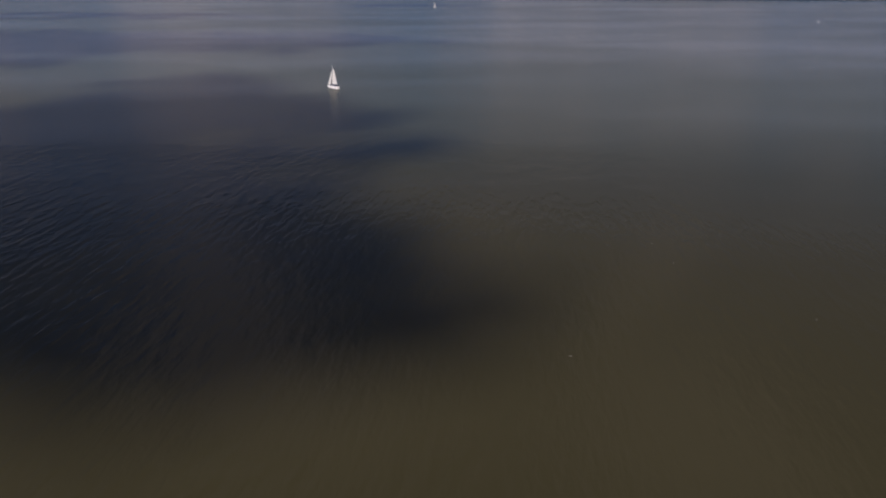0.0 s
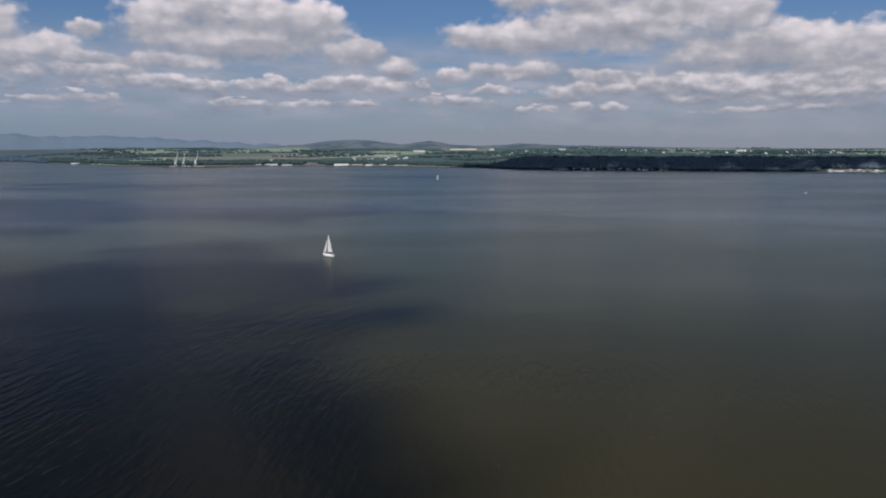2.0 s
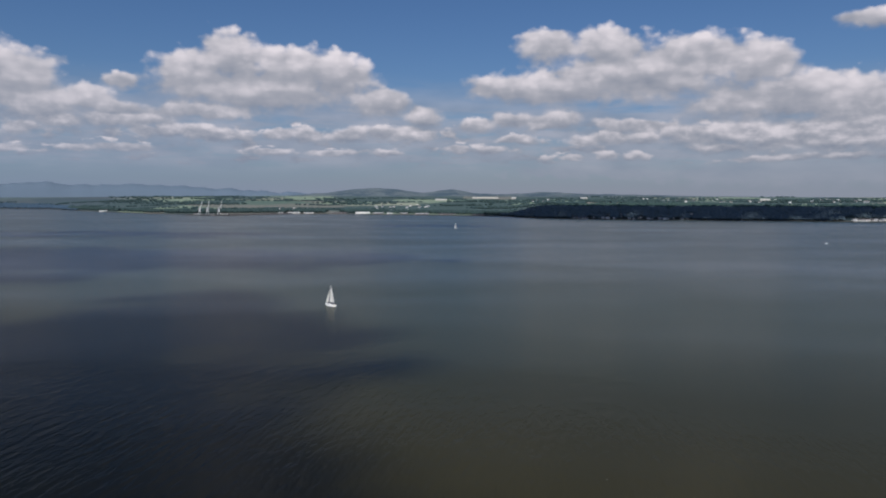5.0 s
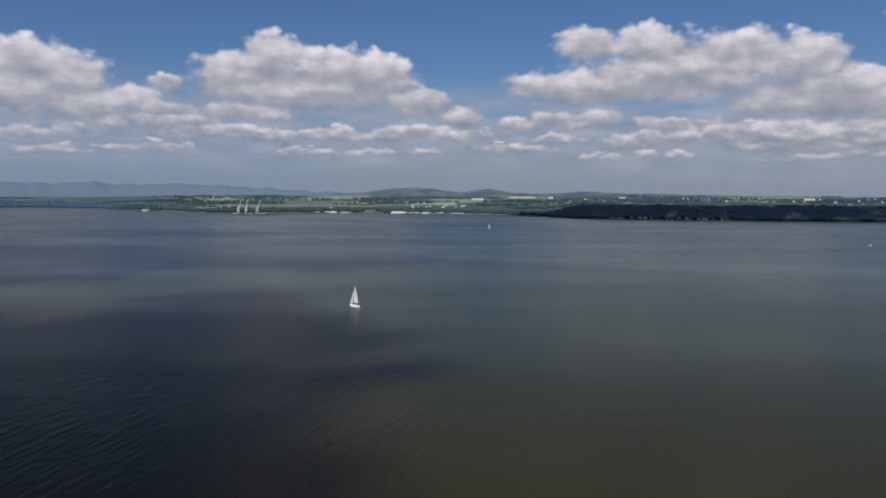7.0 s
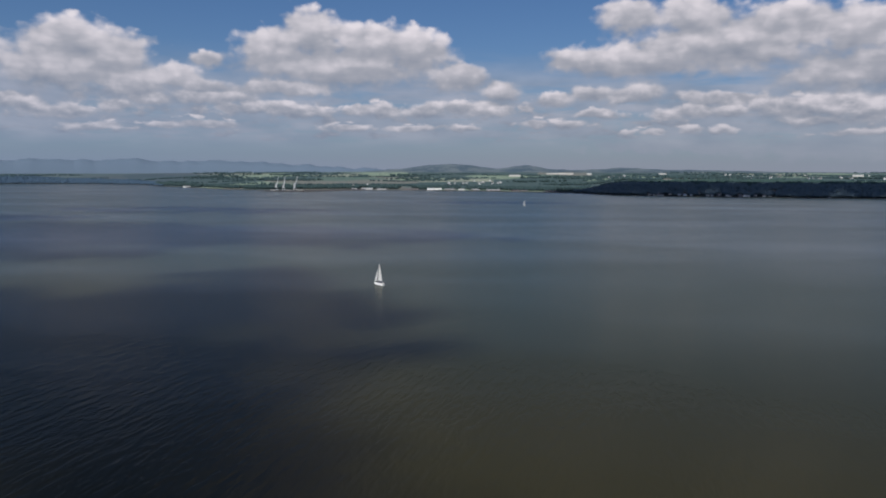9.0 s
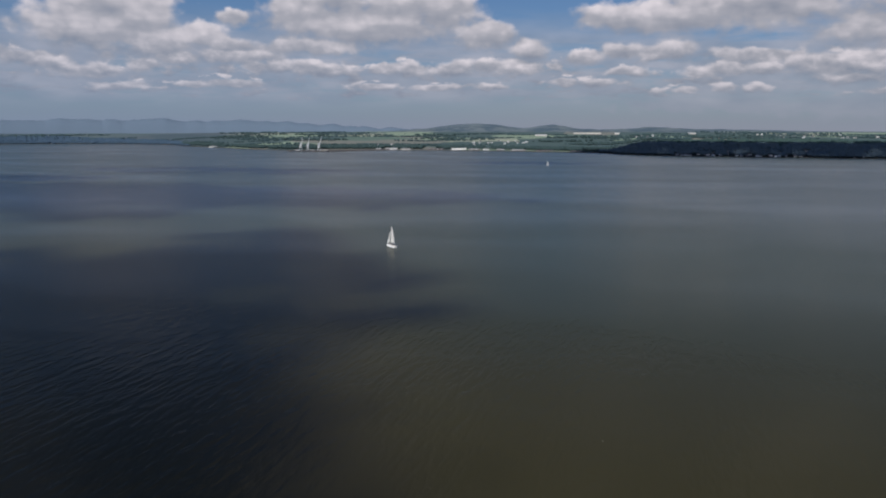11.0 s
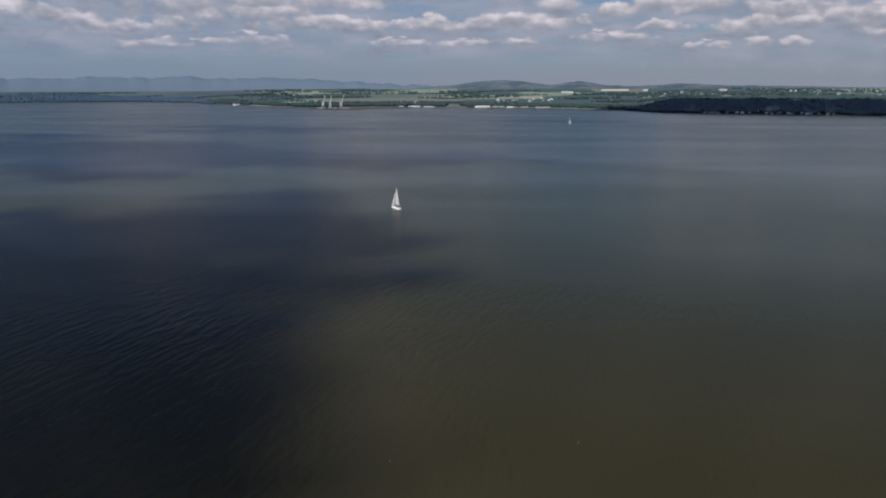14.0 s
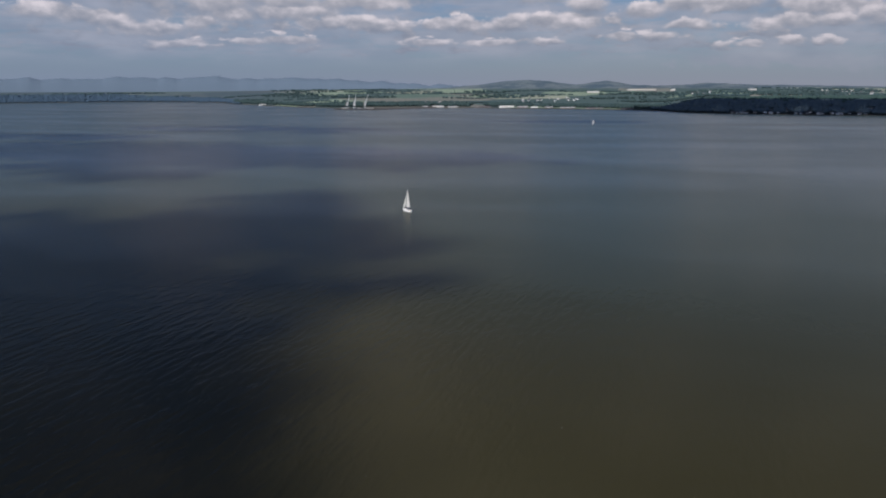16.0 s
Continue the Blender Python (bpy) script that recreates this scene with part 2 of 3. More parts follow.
def water_material():
    """Silt hanging in the water under a rippled mirror of sky."""
    m, n, s = material("estuary_water")
    at = place(n)
    sway = n.vec("SUBTRACT", n.noise(at, 0.006, 4.0, 0.55, colour=True), (0.5, 0.5, 0.5))
    warped = n.vec("MULTIPLY_ADD", sway, (160, 160, 0), at)
    streaks = n.noise(n.vec("MULTIPLY", warped, (0.3, 1.0, 1.0)), 0.008, 4.0, 0.55)
    plumes = n.noise(n.vec("MULTIPLY", warped, (0.6, 1.0, 1.0)), 0.0024, 3.0, 0.5)
    silt = n.mix(n.step(streaks, 0.3, 0.7), SILT_THIN, SILT)
    # brown inshore, greener out in the channel
    channel = n.step(n.math("MULTIPLY_ADD", n.math("SUBTRACT", plumes, 0.5), 500.0, n.vec("DOT_PRODUCT", at, (0.25, 0.97, 0.0))), 130.0, 520.0)
    silt = n.mix(channel, silt, n.mix(n.step(streaks, 0.3, 0.7), SILT_GREEN, SILT_PALE))
    n.put(s["Base Color"], silt), n.put(s["Roughness"], 0.9), n.put(s["Specular IOR Level"], 0.0)
    across, along = n.vec("DOT_PRODUCT", at, (0.99, -0.13, 0)), n.vec("DOT_PRODUCT", at, (0.13, 0.99, 0))
    crest = n.add("ShaderNodeCombineXYZ")
    n.put(crest.inputs[0], across), n.put(crest.inputs[1], n.math("MULTIPLY", along, 0.26))
    swell = n.noise(crest.outputs[0], 0.38, 2.0, 0.4, distortion=0.25)
    chop = n.noise(crest.outputs[0], 0.9, 3.0, 0.5, distortion=0.4)
    ripple = n.noise(at, 1.6, 2.0, 0.5)
    # livelier to windward in the west
    windward = n.math("MULTIPLY_ADD", n.math("SUBTRACT", n.noise(warped, 0.011, 3.0, 0.55), 0.5), 160.0, across)
    gusts = n.step(windward, -60.0, 90.0, 1.2, 0.42)
    tall = n.math("ADD", n.math("MULTIPLY", n.math("MULTIPLY_ADD", chop, 0.5, swell), gusts), n.math("MULTIPLY", ripple, 0.05))
    reach = n.vec("LENGTH", at)
    # far out only the near faces of the waves are seen
    lean = n.vec("MULTIPLY", n.vec("NORMALIZE", at), n.vec("MULTIPLY", n.step(reach, 200.0, 1300.0, 0.0, 0.05), (-1, -1, 0)))
    faces = n.vec("NORMALIZE", n.vec("ADD", lean, (0, 0, 1)))
    bump = n.add("ShaderNodeBump")
    n.put(bump.inputs["Normal"], faces)
    n.put(bump.inputs["Strength"], n.step(reach, 160.0, 640.0, 1.0, 0.0))
    bump.inputs["Distance"].default_value = 0.24
    n.put(bump.inputs["Height"], tall)
    n.put(s["Coat Weight"], n.math("MULTIPLY", n.step(streaks, 0.3, 0.7, 0.84, 1.14), n.step(reach, 150.0, 850.0, 0.35, 1.0))), n.put(s["Coat IOR"], 1.33), n.put(s["Coat Normal"], bump.outputs[0])
    n.put(s["Coat Roughness"], n.step(reach, 150.0, 520.0, 0.15, 0.265))
    return m


# darker ground under the wood on the bluff
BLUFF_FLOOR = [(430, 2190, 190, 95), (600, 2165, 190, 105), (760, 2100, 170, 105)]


def land_material():
    m, n, s = material("farmland")
    at = place(n)
    cells = n.add("ShaderNodeTexVoronoi")
    n.put(cells.inputs["Vector"], n.vec("MULTIPLY", at, (0.6, 0.5, 0.0)))
    cells.inputs["Scale"].default_value = 0.0052
    pick = n.add("ShaderNodeSeparateColor")
    n.put(pick.inputs[0], cells.outputs["Color"])
    # crop colours shifted towards blue for distance haze
    crop = n.ramp(pick.outputs[0], (0.0, (0.053, 0.083, 0.085)), (0.3, (0.086, 0.128, 0.112)), (0.42, (0.168, 0.22, 0.168)), (0.62, (0.056, 0.084, 0.088)),
                  (0.78, (0.232, 0.255, 0.204)), (0.9, (0.138, 0.145, 0.132)))
    crop.node.color_ramp.interpolation = "CONSTANT"
    rough = n.noise(at, 0.02, 6.0, 0.65)
    fields = n.mix(n.step(rough, 0.46, 0.85), crop, (0.04, 0.066, 0.07))
    xyz = n.add("ShaderNodeSeparateXYZ")
    n.put(xyz.inputs[0], at)
    # moor on the heights, haze blue mixed into its colour
    hazed_upland = n.mix(n.step(n.noise(at, 0.009, 6.0, 0.7), 0.38, 0.62), (0.052, 0.08, 0.108), (0.105, 0.132, 0.15))
    fields = n.mix(n.step(n.math("MULTIPLY_ADD", rough, 18.0, xyz.outputs[2]), 64.0, 74.0), fields, hazed_upland)
    # haze blue laid over the far western land
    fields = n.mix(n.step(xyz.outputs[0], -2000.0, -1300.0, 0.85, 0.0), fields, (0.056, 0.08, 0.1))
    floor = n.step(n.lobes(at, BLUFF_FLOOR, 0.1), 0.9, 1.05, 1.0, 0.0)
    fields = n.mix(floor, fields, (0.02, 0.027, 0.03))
    n.put(s["Base Color"], n.mix(n.step(xyz.outputs[2], 1.2, 2.6), (0.055, 0.053, 0.05), fields))
    n.put(s["Roughness"], 0.95), n.put(s["Specular IOR Level"], 0.05)
    return m


def leaf_material(name, low, high):
    m, n, s = material(name)
    at = place(n)
    isle = n.add("ShaderNodeNewGeometry").outputs["Random Per Island"]
    fac = n.math("ADD", n.math("MULTIPLY", isle, 0.6), n.math("MULTIPLY", n.noise(at, 0.3, 4.0, 0.7), 0.4))
    n.put(s["Base Color"], n.mix(fac, low, high))
    n.put(s["Roughness"], 0.9), n.put(s["Specular IOR Level"], 0.04)
    return m


def sail_material():
    """White cloth that lets part of the light through."""
    m, n, s = material("sailcloth")
    at = n.add("ShaderNodeTexCoord").outputs["Object"]
    tone = n.mix(n.noise(at, 1.2, 5.0), (0.80, 0.80, 0.77), (0.86, 0.86, 0.84))
    n.put(s["Base Color"], tone), n.put(s["Roughness"], 0.7)
    through_cloth, blend = n.add("ShaderNodeBsdfTranslucent"), n.add("ShaderNodeMixShader")
    n.put(through_cloth.inputs[0], tone), n.put(blend.inputs[0], 0.42)
    out = [k for k in m.node_tree.nodes if k.bl_idname == "ShaderNodeOutputMaterial"][0]
    n.put(blend.inputs[1], out.inputs[0].links[0].from_socket), n.put(blend.inputs[2], through_cloth.outputs[0])
    n.put(out.inputs[0], blend.outputs[0])
    return m


SAIL = sail_material()
WATER, LAND = water_material(), land_material()
# leaf colours with the blue of distance haze mixed in
HAZY_LEAF = leaf_material("hazed_wood_leaves", (0.055, 0.08, 0.1), (0.08, 0.112, 0.13))
CREST = leaf_material("crest_leaves", (0.03, 0.056, 0.056), (0.046, 0.078, 0.07))
COPSE = leaf_material("hazed_copse_leaves", (0.027, 0.047, 0.052), (0.043, 0.07, 0.069))
# far western trees: haze painted into the leaf colour as extra blue
HAZED = leaf_material("hazed_shore_leaves", (0.038, 0.066, 0.104), (0.05, 0.082, 0.12))
HEDGE = leaf_material("hazed_hedge_leaves", (0.034, 0.06, 0.07), (0.05, 0.083, 0.088))
# mountain slopes painted pale blue to stand for the air's haze
HAZE_HILL = leaf_material("hazed_moor", (0.093, 0.132, 0.184), (0.112, 0.152, 0.202))
CLOUD = worn("cloud_white", (0.8, 0.8, 0.8), 1.0, spread=0.05, scale=0.02)
FOAM = worn("sea_foam", (0.6, 0.6, 0.57), 0.8, spread=0.08, scale=4.0)
STONE = worn("weathered_stone", (0.06, 0.058, 0.06), 0.9, scale=0.1)
WHITE = worn("white_cladding", (0.75, 0.75, 0.73), 0.6, spread=0.06, scale=0.2)
HARL = worn("pale_render", (0.5, 0.48, 0.44), 0.8, scale=0.2)
SLATE = worn("slate_roof", (0.07, 0.07, 0.08), 0.7, scale=0.3)
TIN = worn("grey_sheet_roof", (0.42, 0.43, 0.44), 0.5, scale=0.2)
BRICK = worn("weathered_brick", (0.15, 0.125, 0.115), 0.85, scale=0.3)
STEEL = worn("pale_painted_steel", (0.62, 0.64, 0.66), 0.5, scale=0.3)
RUST = worn("rusty_steel", (0.12, 0.08, 0.06), 0.8, scale=0.3)
GEL = worn("white_gelcoat", (0.8, 0.8, 0.79), 0.25, spread=0.03, scale=0.6)
NAVY = worn("navy_paint", (0.02, 0.03, 0.07), 0.3, scale=0.6)
TEAK = worn("teak_deck", (0.28, 0.18, 0.1), 0.7, scale=2.0)
ALLOY = worn("anodised_spar", (0.35, 0.35, 0.36), 0.4, 0.8, scale=1.0)
GLASS = worn("smoked_window", (0.02, 0.022, 0.025), 0.1, scale=1.0)
CANVAS = worn("dark_canvas", (0.03, 0.04, 0.07), 0.85, scale=2.0)

# ---- mesh helpers ----


def mesh_of(name, verts, faces):
    me = bpy.data.meshes.new(name)
    me.from_pydata(verts, [], faces)
    me.update()
    return me


def part(name, bm, mat, parent, label=""):
    me = bpy.data.meshes.new(name)
    bmesh.ops.recalc_face_normals(bm, faces=bm.faces)
    bm.to_mesh(me)
    bm.free()
    me.materials.append(mat)
    ob = new(name, me)
    ob.parent = parent
    return tagged(ob, label) if label else ob


def box(bm, cx, cy, cz, sx, sy, sz, bevel=0.0, m=None):
    made = bmesh.ops.create_cube(bm, size=1.0)["verts"]
    bmesh.ops.scale(bm, vec=(sx, sy, sz), verts=made)
    bmesh.ops.translate(bm, vec=(cx, cy, cz), verts=made)
    if bevel:
        edges = {e for v in made for e in v.link_edges}
        made = bmesh.ops.bevel(bm, geom=list(edges), offset=bevel, segments=2, affect="EDGES")["verts"]
    if m:
        bmesh.ops.transform(bm, matrix=m, verts=made)
    return made


def tube(bm, a, b, r0, r1=None, sides=8):
    a, b = Vector(a), Vector(b)
    r1 = r0 if r1 is None else r1
    made = bmesh.ops.create_cone(bm, cap_ends=True, segments=sides, radius1=r0, radius2=r1, depth=(b - a).length)["verts"]
    turn = (b - a).to_track_quat("Z", "Y").to_matrix().to_4x4()
    bmesh.ops.transform(bm, matrix=Matrix.Translation((a + b) / 2) @ turn, verts=made)
    return made


def loft(bm, rings, caps=True):
    """Skin a row of rings of equally many points."""
    rows = [[bm.verts.new(p) for p in ring] for ring in rings]
    for r0, r1 in zip(rows, rows[1:]):
        for i in range(len(r0)):
            j = (i + 1) % len(r0)
            bm.faces.new((r0[i], r0[j], r1[j], r1[i]))
    if caps:
        bm.faces.new(rows[0]), bm.faces.new(rows[-1])
    return rows


def smooth(ob):
    for f in ob.data.polygons:
        f.use_smooth = True
    return ob


def thing(name, m, label, category, group=""):
    ob = new(name)
    ob.matrix_world = m
    return tagged(ob, label, category, group)


def polar(az, r, z=0.0):
    return Vector((r * math.sin(radians(az)), r * math.cos(radians(az)), z))


# ---- sea ----
sea = new("water", mesh_of("water", [(-16000, -16000, 0), (16000, -16000, 0), (16000, 16000, 0), (-16000, 16000, 0)], [(0, 1, 2, 3)]))
sea.data.materials.append(WATER)
# the dark stretches are shadows of the added clouds
tagged(sea, "calm silty brown-green estuary water with stretches darkened by cloud shade", "water", kind="structure")

# ---- the far shore ----
SHORE = [(-80, 4300), (-36, 4250), (-32.6, 4090), (-29.0, 3800), (-27.4, 3356), (-25.5, 3089), (-22.7, 2759), (-20.0, 2640), (-14.8, 2640),
         (-12.8, 2640), (-7.7, 2590), (-3.3, 2529), (1.1, 2423), (4.1, 2365), (5.5, 2247), (9.8, 2161), (14, 2144), (21.9, 2195), (31.3, 2282), (80, 2600)]
SKYLINE = [(-80, -0.2), (-30, -0.2), (-24, -0.12), (-16, -0.08), (-13, -0.05), (-11.4, 0.08), (-9.7, 0.26), (-8, 0.47), (-6.3, 0.57), (-4.6, 0.46),
           (-3.3, 0.25), (-2.6, 0.2), (-1.6, 0.36), (-0.6, 0.48), (0.4, 0.34), (1.3, 0.16), (2.9, 0.1), (5, 0.18), (6.8, 0.3), (8.4, 0.2), (10, 0.13), (13.6, 0.1), (17.6, 0.0), (25, -0.06), (31, -0.05), (80, 0.0)]
S_AZ, S_R = zip(*SHORE)
K_AZ, K_EL = zip(*SKYLINE)
RIDGE = 4600.0


def shore(az):
    return float(np.interp(az, S_AZ, S_R)) + 14 * noise.noise((az * 1.7, 3.1, 0)) + 5 * noise.noise((az * 7, 1.1, 0))


def smoothstep(t):
    t = min(max(t, 0.0), 1.0)
    return t * t * (3 - 2 * t)


def land(az, r):
    """Height of the ground."""
    back = r - shore(az)
    if back < 0:
        return max(-6.0, 0.06 * back)
    bluff = 23 * smoothstep((az - 3.5) / 4) * smoothstep((back - 8) / 90)
    low = 1.5 * smoothstep(back / 12) + 2.5 * smoothstep((back - 15) / 60) + bluff
    top = 66 + RIDGE * math.tan(radians(float(np.interp(az, K_AZ, K_EL))))
    plain = min(top, 62)
    t = back / (RIDGE - shore(az))
    z = low + (plain - low) * min(t, 1.0) ** 1.15
    top += (3.5 * noise.noise((az * 1.9, 7.7, 0)) + 1.6 * noise.noise((az * 6.0, 2.2, 0))) * smoothstep((top - 62) / 20)
    z += (top - plain) * smoothstep((r - 4150) / (RIDGE - 4150))
    p = polar(az, r)
    z += smoothstep(back / 300) * (4.5 * noise.noise(p * 0.0035) + 2.0 * noise.noise(p * 0.011)) * (1 - 0.6 * smoothstep((r - 3800) / 800))
    if r > RIDGE:
        z -= (r - RIDGE) * 0.12
    return z


def ground_mesh():
    azs = np.linspace(-78, 78, 521)
    rows = []
    verts, faces = [], []
    fr = [-0.02, -0.005, 0.0, 0.004, 0.01, 0.02, 0.035, 0.05, 0.075] + list(np.linspace(0.1, 1.0, 44)) + [1.06]
    for az in azs:
        r0 = shore(az)
        for f in fr:
            r = r0 + f * (RIDGE - r0)
            verts.append(polar(az, r, land(az, r)))
    k = len(fr)
    for i in range(len(azs) - 1):
        for j in range(k - 1):
            a = i * k + j
            faces.append((a, a + 1, a + k + 1, a + k))
    me = mesh_of("ground", verts, faces)
    me.polygons.foreach_set("use_smooth", [True] * len(me.polygons))
    return me


ground = new("ground", ground_mesh())
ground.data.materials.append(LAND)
tagged(ground, "low farmland of green and straw-coloured fields rising behind the shore", "farmland", kind="structure")


def far_range():
    """Ridges far behind the western shore, with haze blue put into their colour."""
    profile = [(-80, 0.5), (-46, 0.55), (-42, 0.7), (-38.2, 0.67), (-35, 0.82), (-32.5, 0.7), (-30.5, 0.82), (-29.3, 0.88), (-27.6, 0.64), (-24, 0.78), (-22, 0.7),
               (-20.3, 0.6), (-18, 0.48), (-16, 0.36), (-13.1, 0.21), (-10, 0.12), (-5, 0.0), (0, -0.2)]
    pa, pe = zip(*profile)
    verts, faces = [], []
    azs = np.linspace(-78, -1, 460)
    depth = [(4660, 0.0), (4700, 0.35), (4740, 0.72), (4790, 1.0), (4840, 0.8), (4890, 0.3)]
    for az in azs:
        top = 66 + 4790 * math.tan(radians(float(np.interp(az, pa, pe)))) + 12 * noise.noise((az * 0.9, 0, 0)) + 6 * noise.noise((az * 3.1, 0, 4))
        for r, f in depth:
            verts.append(polar(az, r, 20 + (top - 20) * f + 4 * f * (1 - f) * noise.noise((az * 0.6, r * 0.02, 0))))
    k = len(depth)
    for i in range(len(azs) - 1):
        for j in range(k - 1):
            a = i * k + j
            faces.append((a, a + 1, a + k + 1, a + k))
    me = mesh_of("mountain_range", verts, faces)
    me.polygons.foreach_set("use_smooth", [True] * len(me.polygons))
    me.materials.append(HAZE_HILL)
    return me


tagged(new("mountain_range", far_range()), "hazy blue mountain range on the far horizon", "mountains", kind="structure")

# ---- woods ----
rng = random.Random(7)


def crown_shapes(count):
    """Uneven clumped tree crowns of unit size."""
    out = []
    for i in range(count):
        bm = bmesh.new()
        bmesh.ops.create_icosphere(bm, subdivisions=2, radius=1.0)
        for v in bm.verts:
            d = 1 + 0.45 * noise.noise(v.co * 1.6 + Vector((i * 9.1, 0, 0))) + 0.25 * noise.noise(v.co * 4 + Vector((0, i * 5.3, 0)))
            v.co *= d
            v.co.z = v.co.z * (0.95 if v.co.z > 0 else 0.7)
        bm.verts.ensure_lookup_table()
        out.append((np.array([v.co[:] for v in bm.verts]), np.array([[v.index for v in f.verts] for f in bm.faces])))
        bm.free()
    return out


CROWNS = crown_shapes(5)


def clumps(name, spots, label, leaf=HAZY_LEAF, category="woodland"):
    """One mesh of many lumpy crowns, puffs or flecks. spots: x, y, ground z, half width, height."""
    vs, fs, base = [], [], 0
    for x, y, z, w, h in spots:
        v, f = CROWNS[rng.randrange(len(CROWNS))]
        a = rng.uniform(0, 6.28)
        c, s = math.cos(a), math.sin(a)
        q = v * (w, w * rng.uniform(0.8, 1.2), h * 0.55)
        vs.append(np.stack([q[:, 0] * c - q[:, 1] * s + x, q[:, 0] * s + q[:, 1] * c + y, q[:, 2] + z + h * 0.42], 1))
        fs.append(f + base)
        base += len(v)
    vs, fs = np.concatenate(vs), np.concatenate(fs)
    me = bpy.data.meshes.new(name)
    me.vertices.add(len(vs)), me.loops.add(fs.size), me.polygons.add(len(fs))
    me.vertices.foreach_set("co", vs.astype(np.float32).ravel())
    me.polygons.foreach_set("loop_start", np.arange(0, fs.size, 3, dtype=np.int32))
    me.loops.foreach_set("vertex_index", fs.astype(np.int32).ravel())
    me.update(calc_edges=True)
    me.polygons.foreach_set("use_smooth", [True] * len(fs))
    me.materials.append(leaf)
    return tagged(new(name, me), label, category, kind="stuff")


def scatter(az0, az1, back0, back1, count, w, h, keep=None):
    spots = []
    while len(spots) < count:
        az = rng.uniform(az0, az1)
        r = shore(az) + rng.uniform(back0, back1)
        if keep and not keep(az, r):
            continue
        k = rng.uniform(0.65, 1.25)
        p = polar(az, r)
        spots.append((p.x, p.y, land(az, r), w * k, h * k * rng.uniform(0.85, 1.15)))
    return spots


def belts(count):
    """Hedgerow trees and shelter belts among the fields."""
    spots = []
    for i in range(count):
        az, r = rng.uniform(-40, 36), 0
        r = shore(az) + (RIDGE - shore(az)) * rng.uniform(0.08, 1.0)
        length, tilt = rng.uniform(80, 600), rng.uniform(-0.2, 0.2)
        deep = rng.choice((3, 4, 6, 30))
        for k in range(int(length / 7 * (1 + deep / 25))):
            u = rng.uniform(-0.5, 0.5) * length
            a = az + math.degrees(u / r)
            rr = r + u * tilt + rng.uniform(-deep, deep)
            if rr < shore(a) + 60 or rr > RIDGE - 60 or land(a, rr) > 60:
                continue
            p = polar(a, rr)
            g = rng.uniform(0.7, 1.2)
            spots.append((p.x, p.y, land(a, rr), 4.5 * g, 6.5 * g))
    return spots


def gap(az, r):
    """Leaves openings in the belt."""
    return noise.noise((az * 0.9, r * 0.004, 5)) > -0.25


VILLAS = [(rng.choice((11.0, 13.4, 15.2, 15.8, 17.9)) + rng.uniform(-0.9, 0.9), rng.uniform(22, 64)) for _ in range(26)]


def taper(az, r):
    """The wood begins as a narrow strip and widens eastwards."""
    back = r - shore(az)
    if any(abs(az - a) < 0.11 and b - 12 < back < b + 3 for a, b in VILLAS):
        return False
    if (az > 27.5 and back < 34) or (8.9 < az < 17.8 and back < 22 + 8 * math.sin(az * 5)):
        return False
    return back < 25 + max(0.0, az - 3.8) * 45


def upper(az, r):
    """The crest of the bluff, ragged along its edges."""
    back, ragged = r - shore(az), noise.noise((az * 1.1, 2.0, 8))
    return 95 + 40 * ragged < back < 60 + max(0.0, az - 4.5) * 45 + 70 * ragged


def lower(az, r):
    return taper(az, r) and r - shore(az) < 135


clumps("bluff_wood", scatter(3.6, 40, 10, 140, 9000, 6.0, 8.5, lower), "dark broadleaf wood, hazed blue, covering the bluff above the water")
clumps("crest_wood", scatter(5.2, 40, 60, 330, 3600, 7, 11, upper), "green broadleaf wood along the crest of the bluff", CREST)
clumps("shore_wood", scatter(-28, 4.6, 45, 130, 4600, 4.2, 9.5, gap), "green broadleaf trees along the low shore", COPSE)
clumps("western_wood", scatter(-62, -27.5, 4, 240, 8000, 7.0, 5.5), "dark trees along the far western shore, hazed blue", HAZED)
def copse(az, r):
    """Inland woods stand in broad uneven patches."""
    p = polar(az, r)
    return noise.noise(Vector((p.x * 0.0022, p.y * 0.0045, 9))) > 0.24


clumps("inland_wood", scatter(-30, 34, 160, 1500, 1700, 6, 7.5, copse), "patches of dark woodland among the fields", COPSE)
clumps("hedgerow_trees", belts(82), "hedgerow trees and shelter belts between the fields", HEDGE)

# ---- cumulus out of view overhead, added to cast the shade on water and bluff ----
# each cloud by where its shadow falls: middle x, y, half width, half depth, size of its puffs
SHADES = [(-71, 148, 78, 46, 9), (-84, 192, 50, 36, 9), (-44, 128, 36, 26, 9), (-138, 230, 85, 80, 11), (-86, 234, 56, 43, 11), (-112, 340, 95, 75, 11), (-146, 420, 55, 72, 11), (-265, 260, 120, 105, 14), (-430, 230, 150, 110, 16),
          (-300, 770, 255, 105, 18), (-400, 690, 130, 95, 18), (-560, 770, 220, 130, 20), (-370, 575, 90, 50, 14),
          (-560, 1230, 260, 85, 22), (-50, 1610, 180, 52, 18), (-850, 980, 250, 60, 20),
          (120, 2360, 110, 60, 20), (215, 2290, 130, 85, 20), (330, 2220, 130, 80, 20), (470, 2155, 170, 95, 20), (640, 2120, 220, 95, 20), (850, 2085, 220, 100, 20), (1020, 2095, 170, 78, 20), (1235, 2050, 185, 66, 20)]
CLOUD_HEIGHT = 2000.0


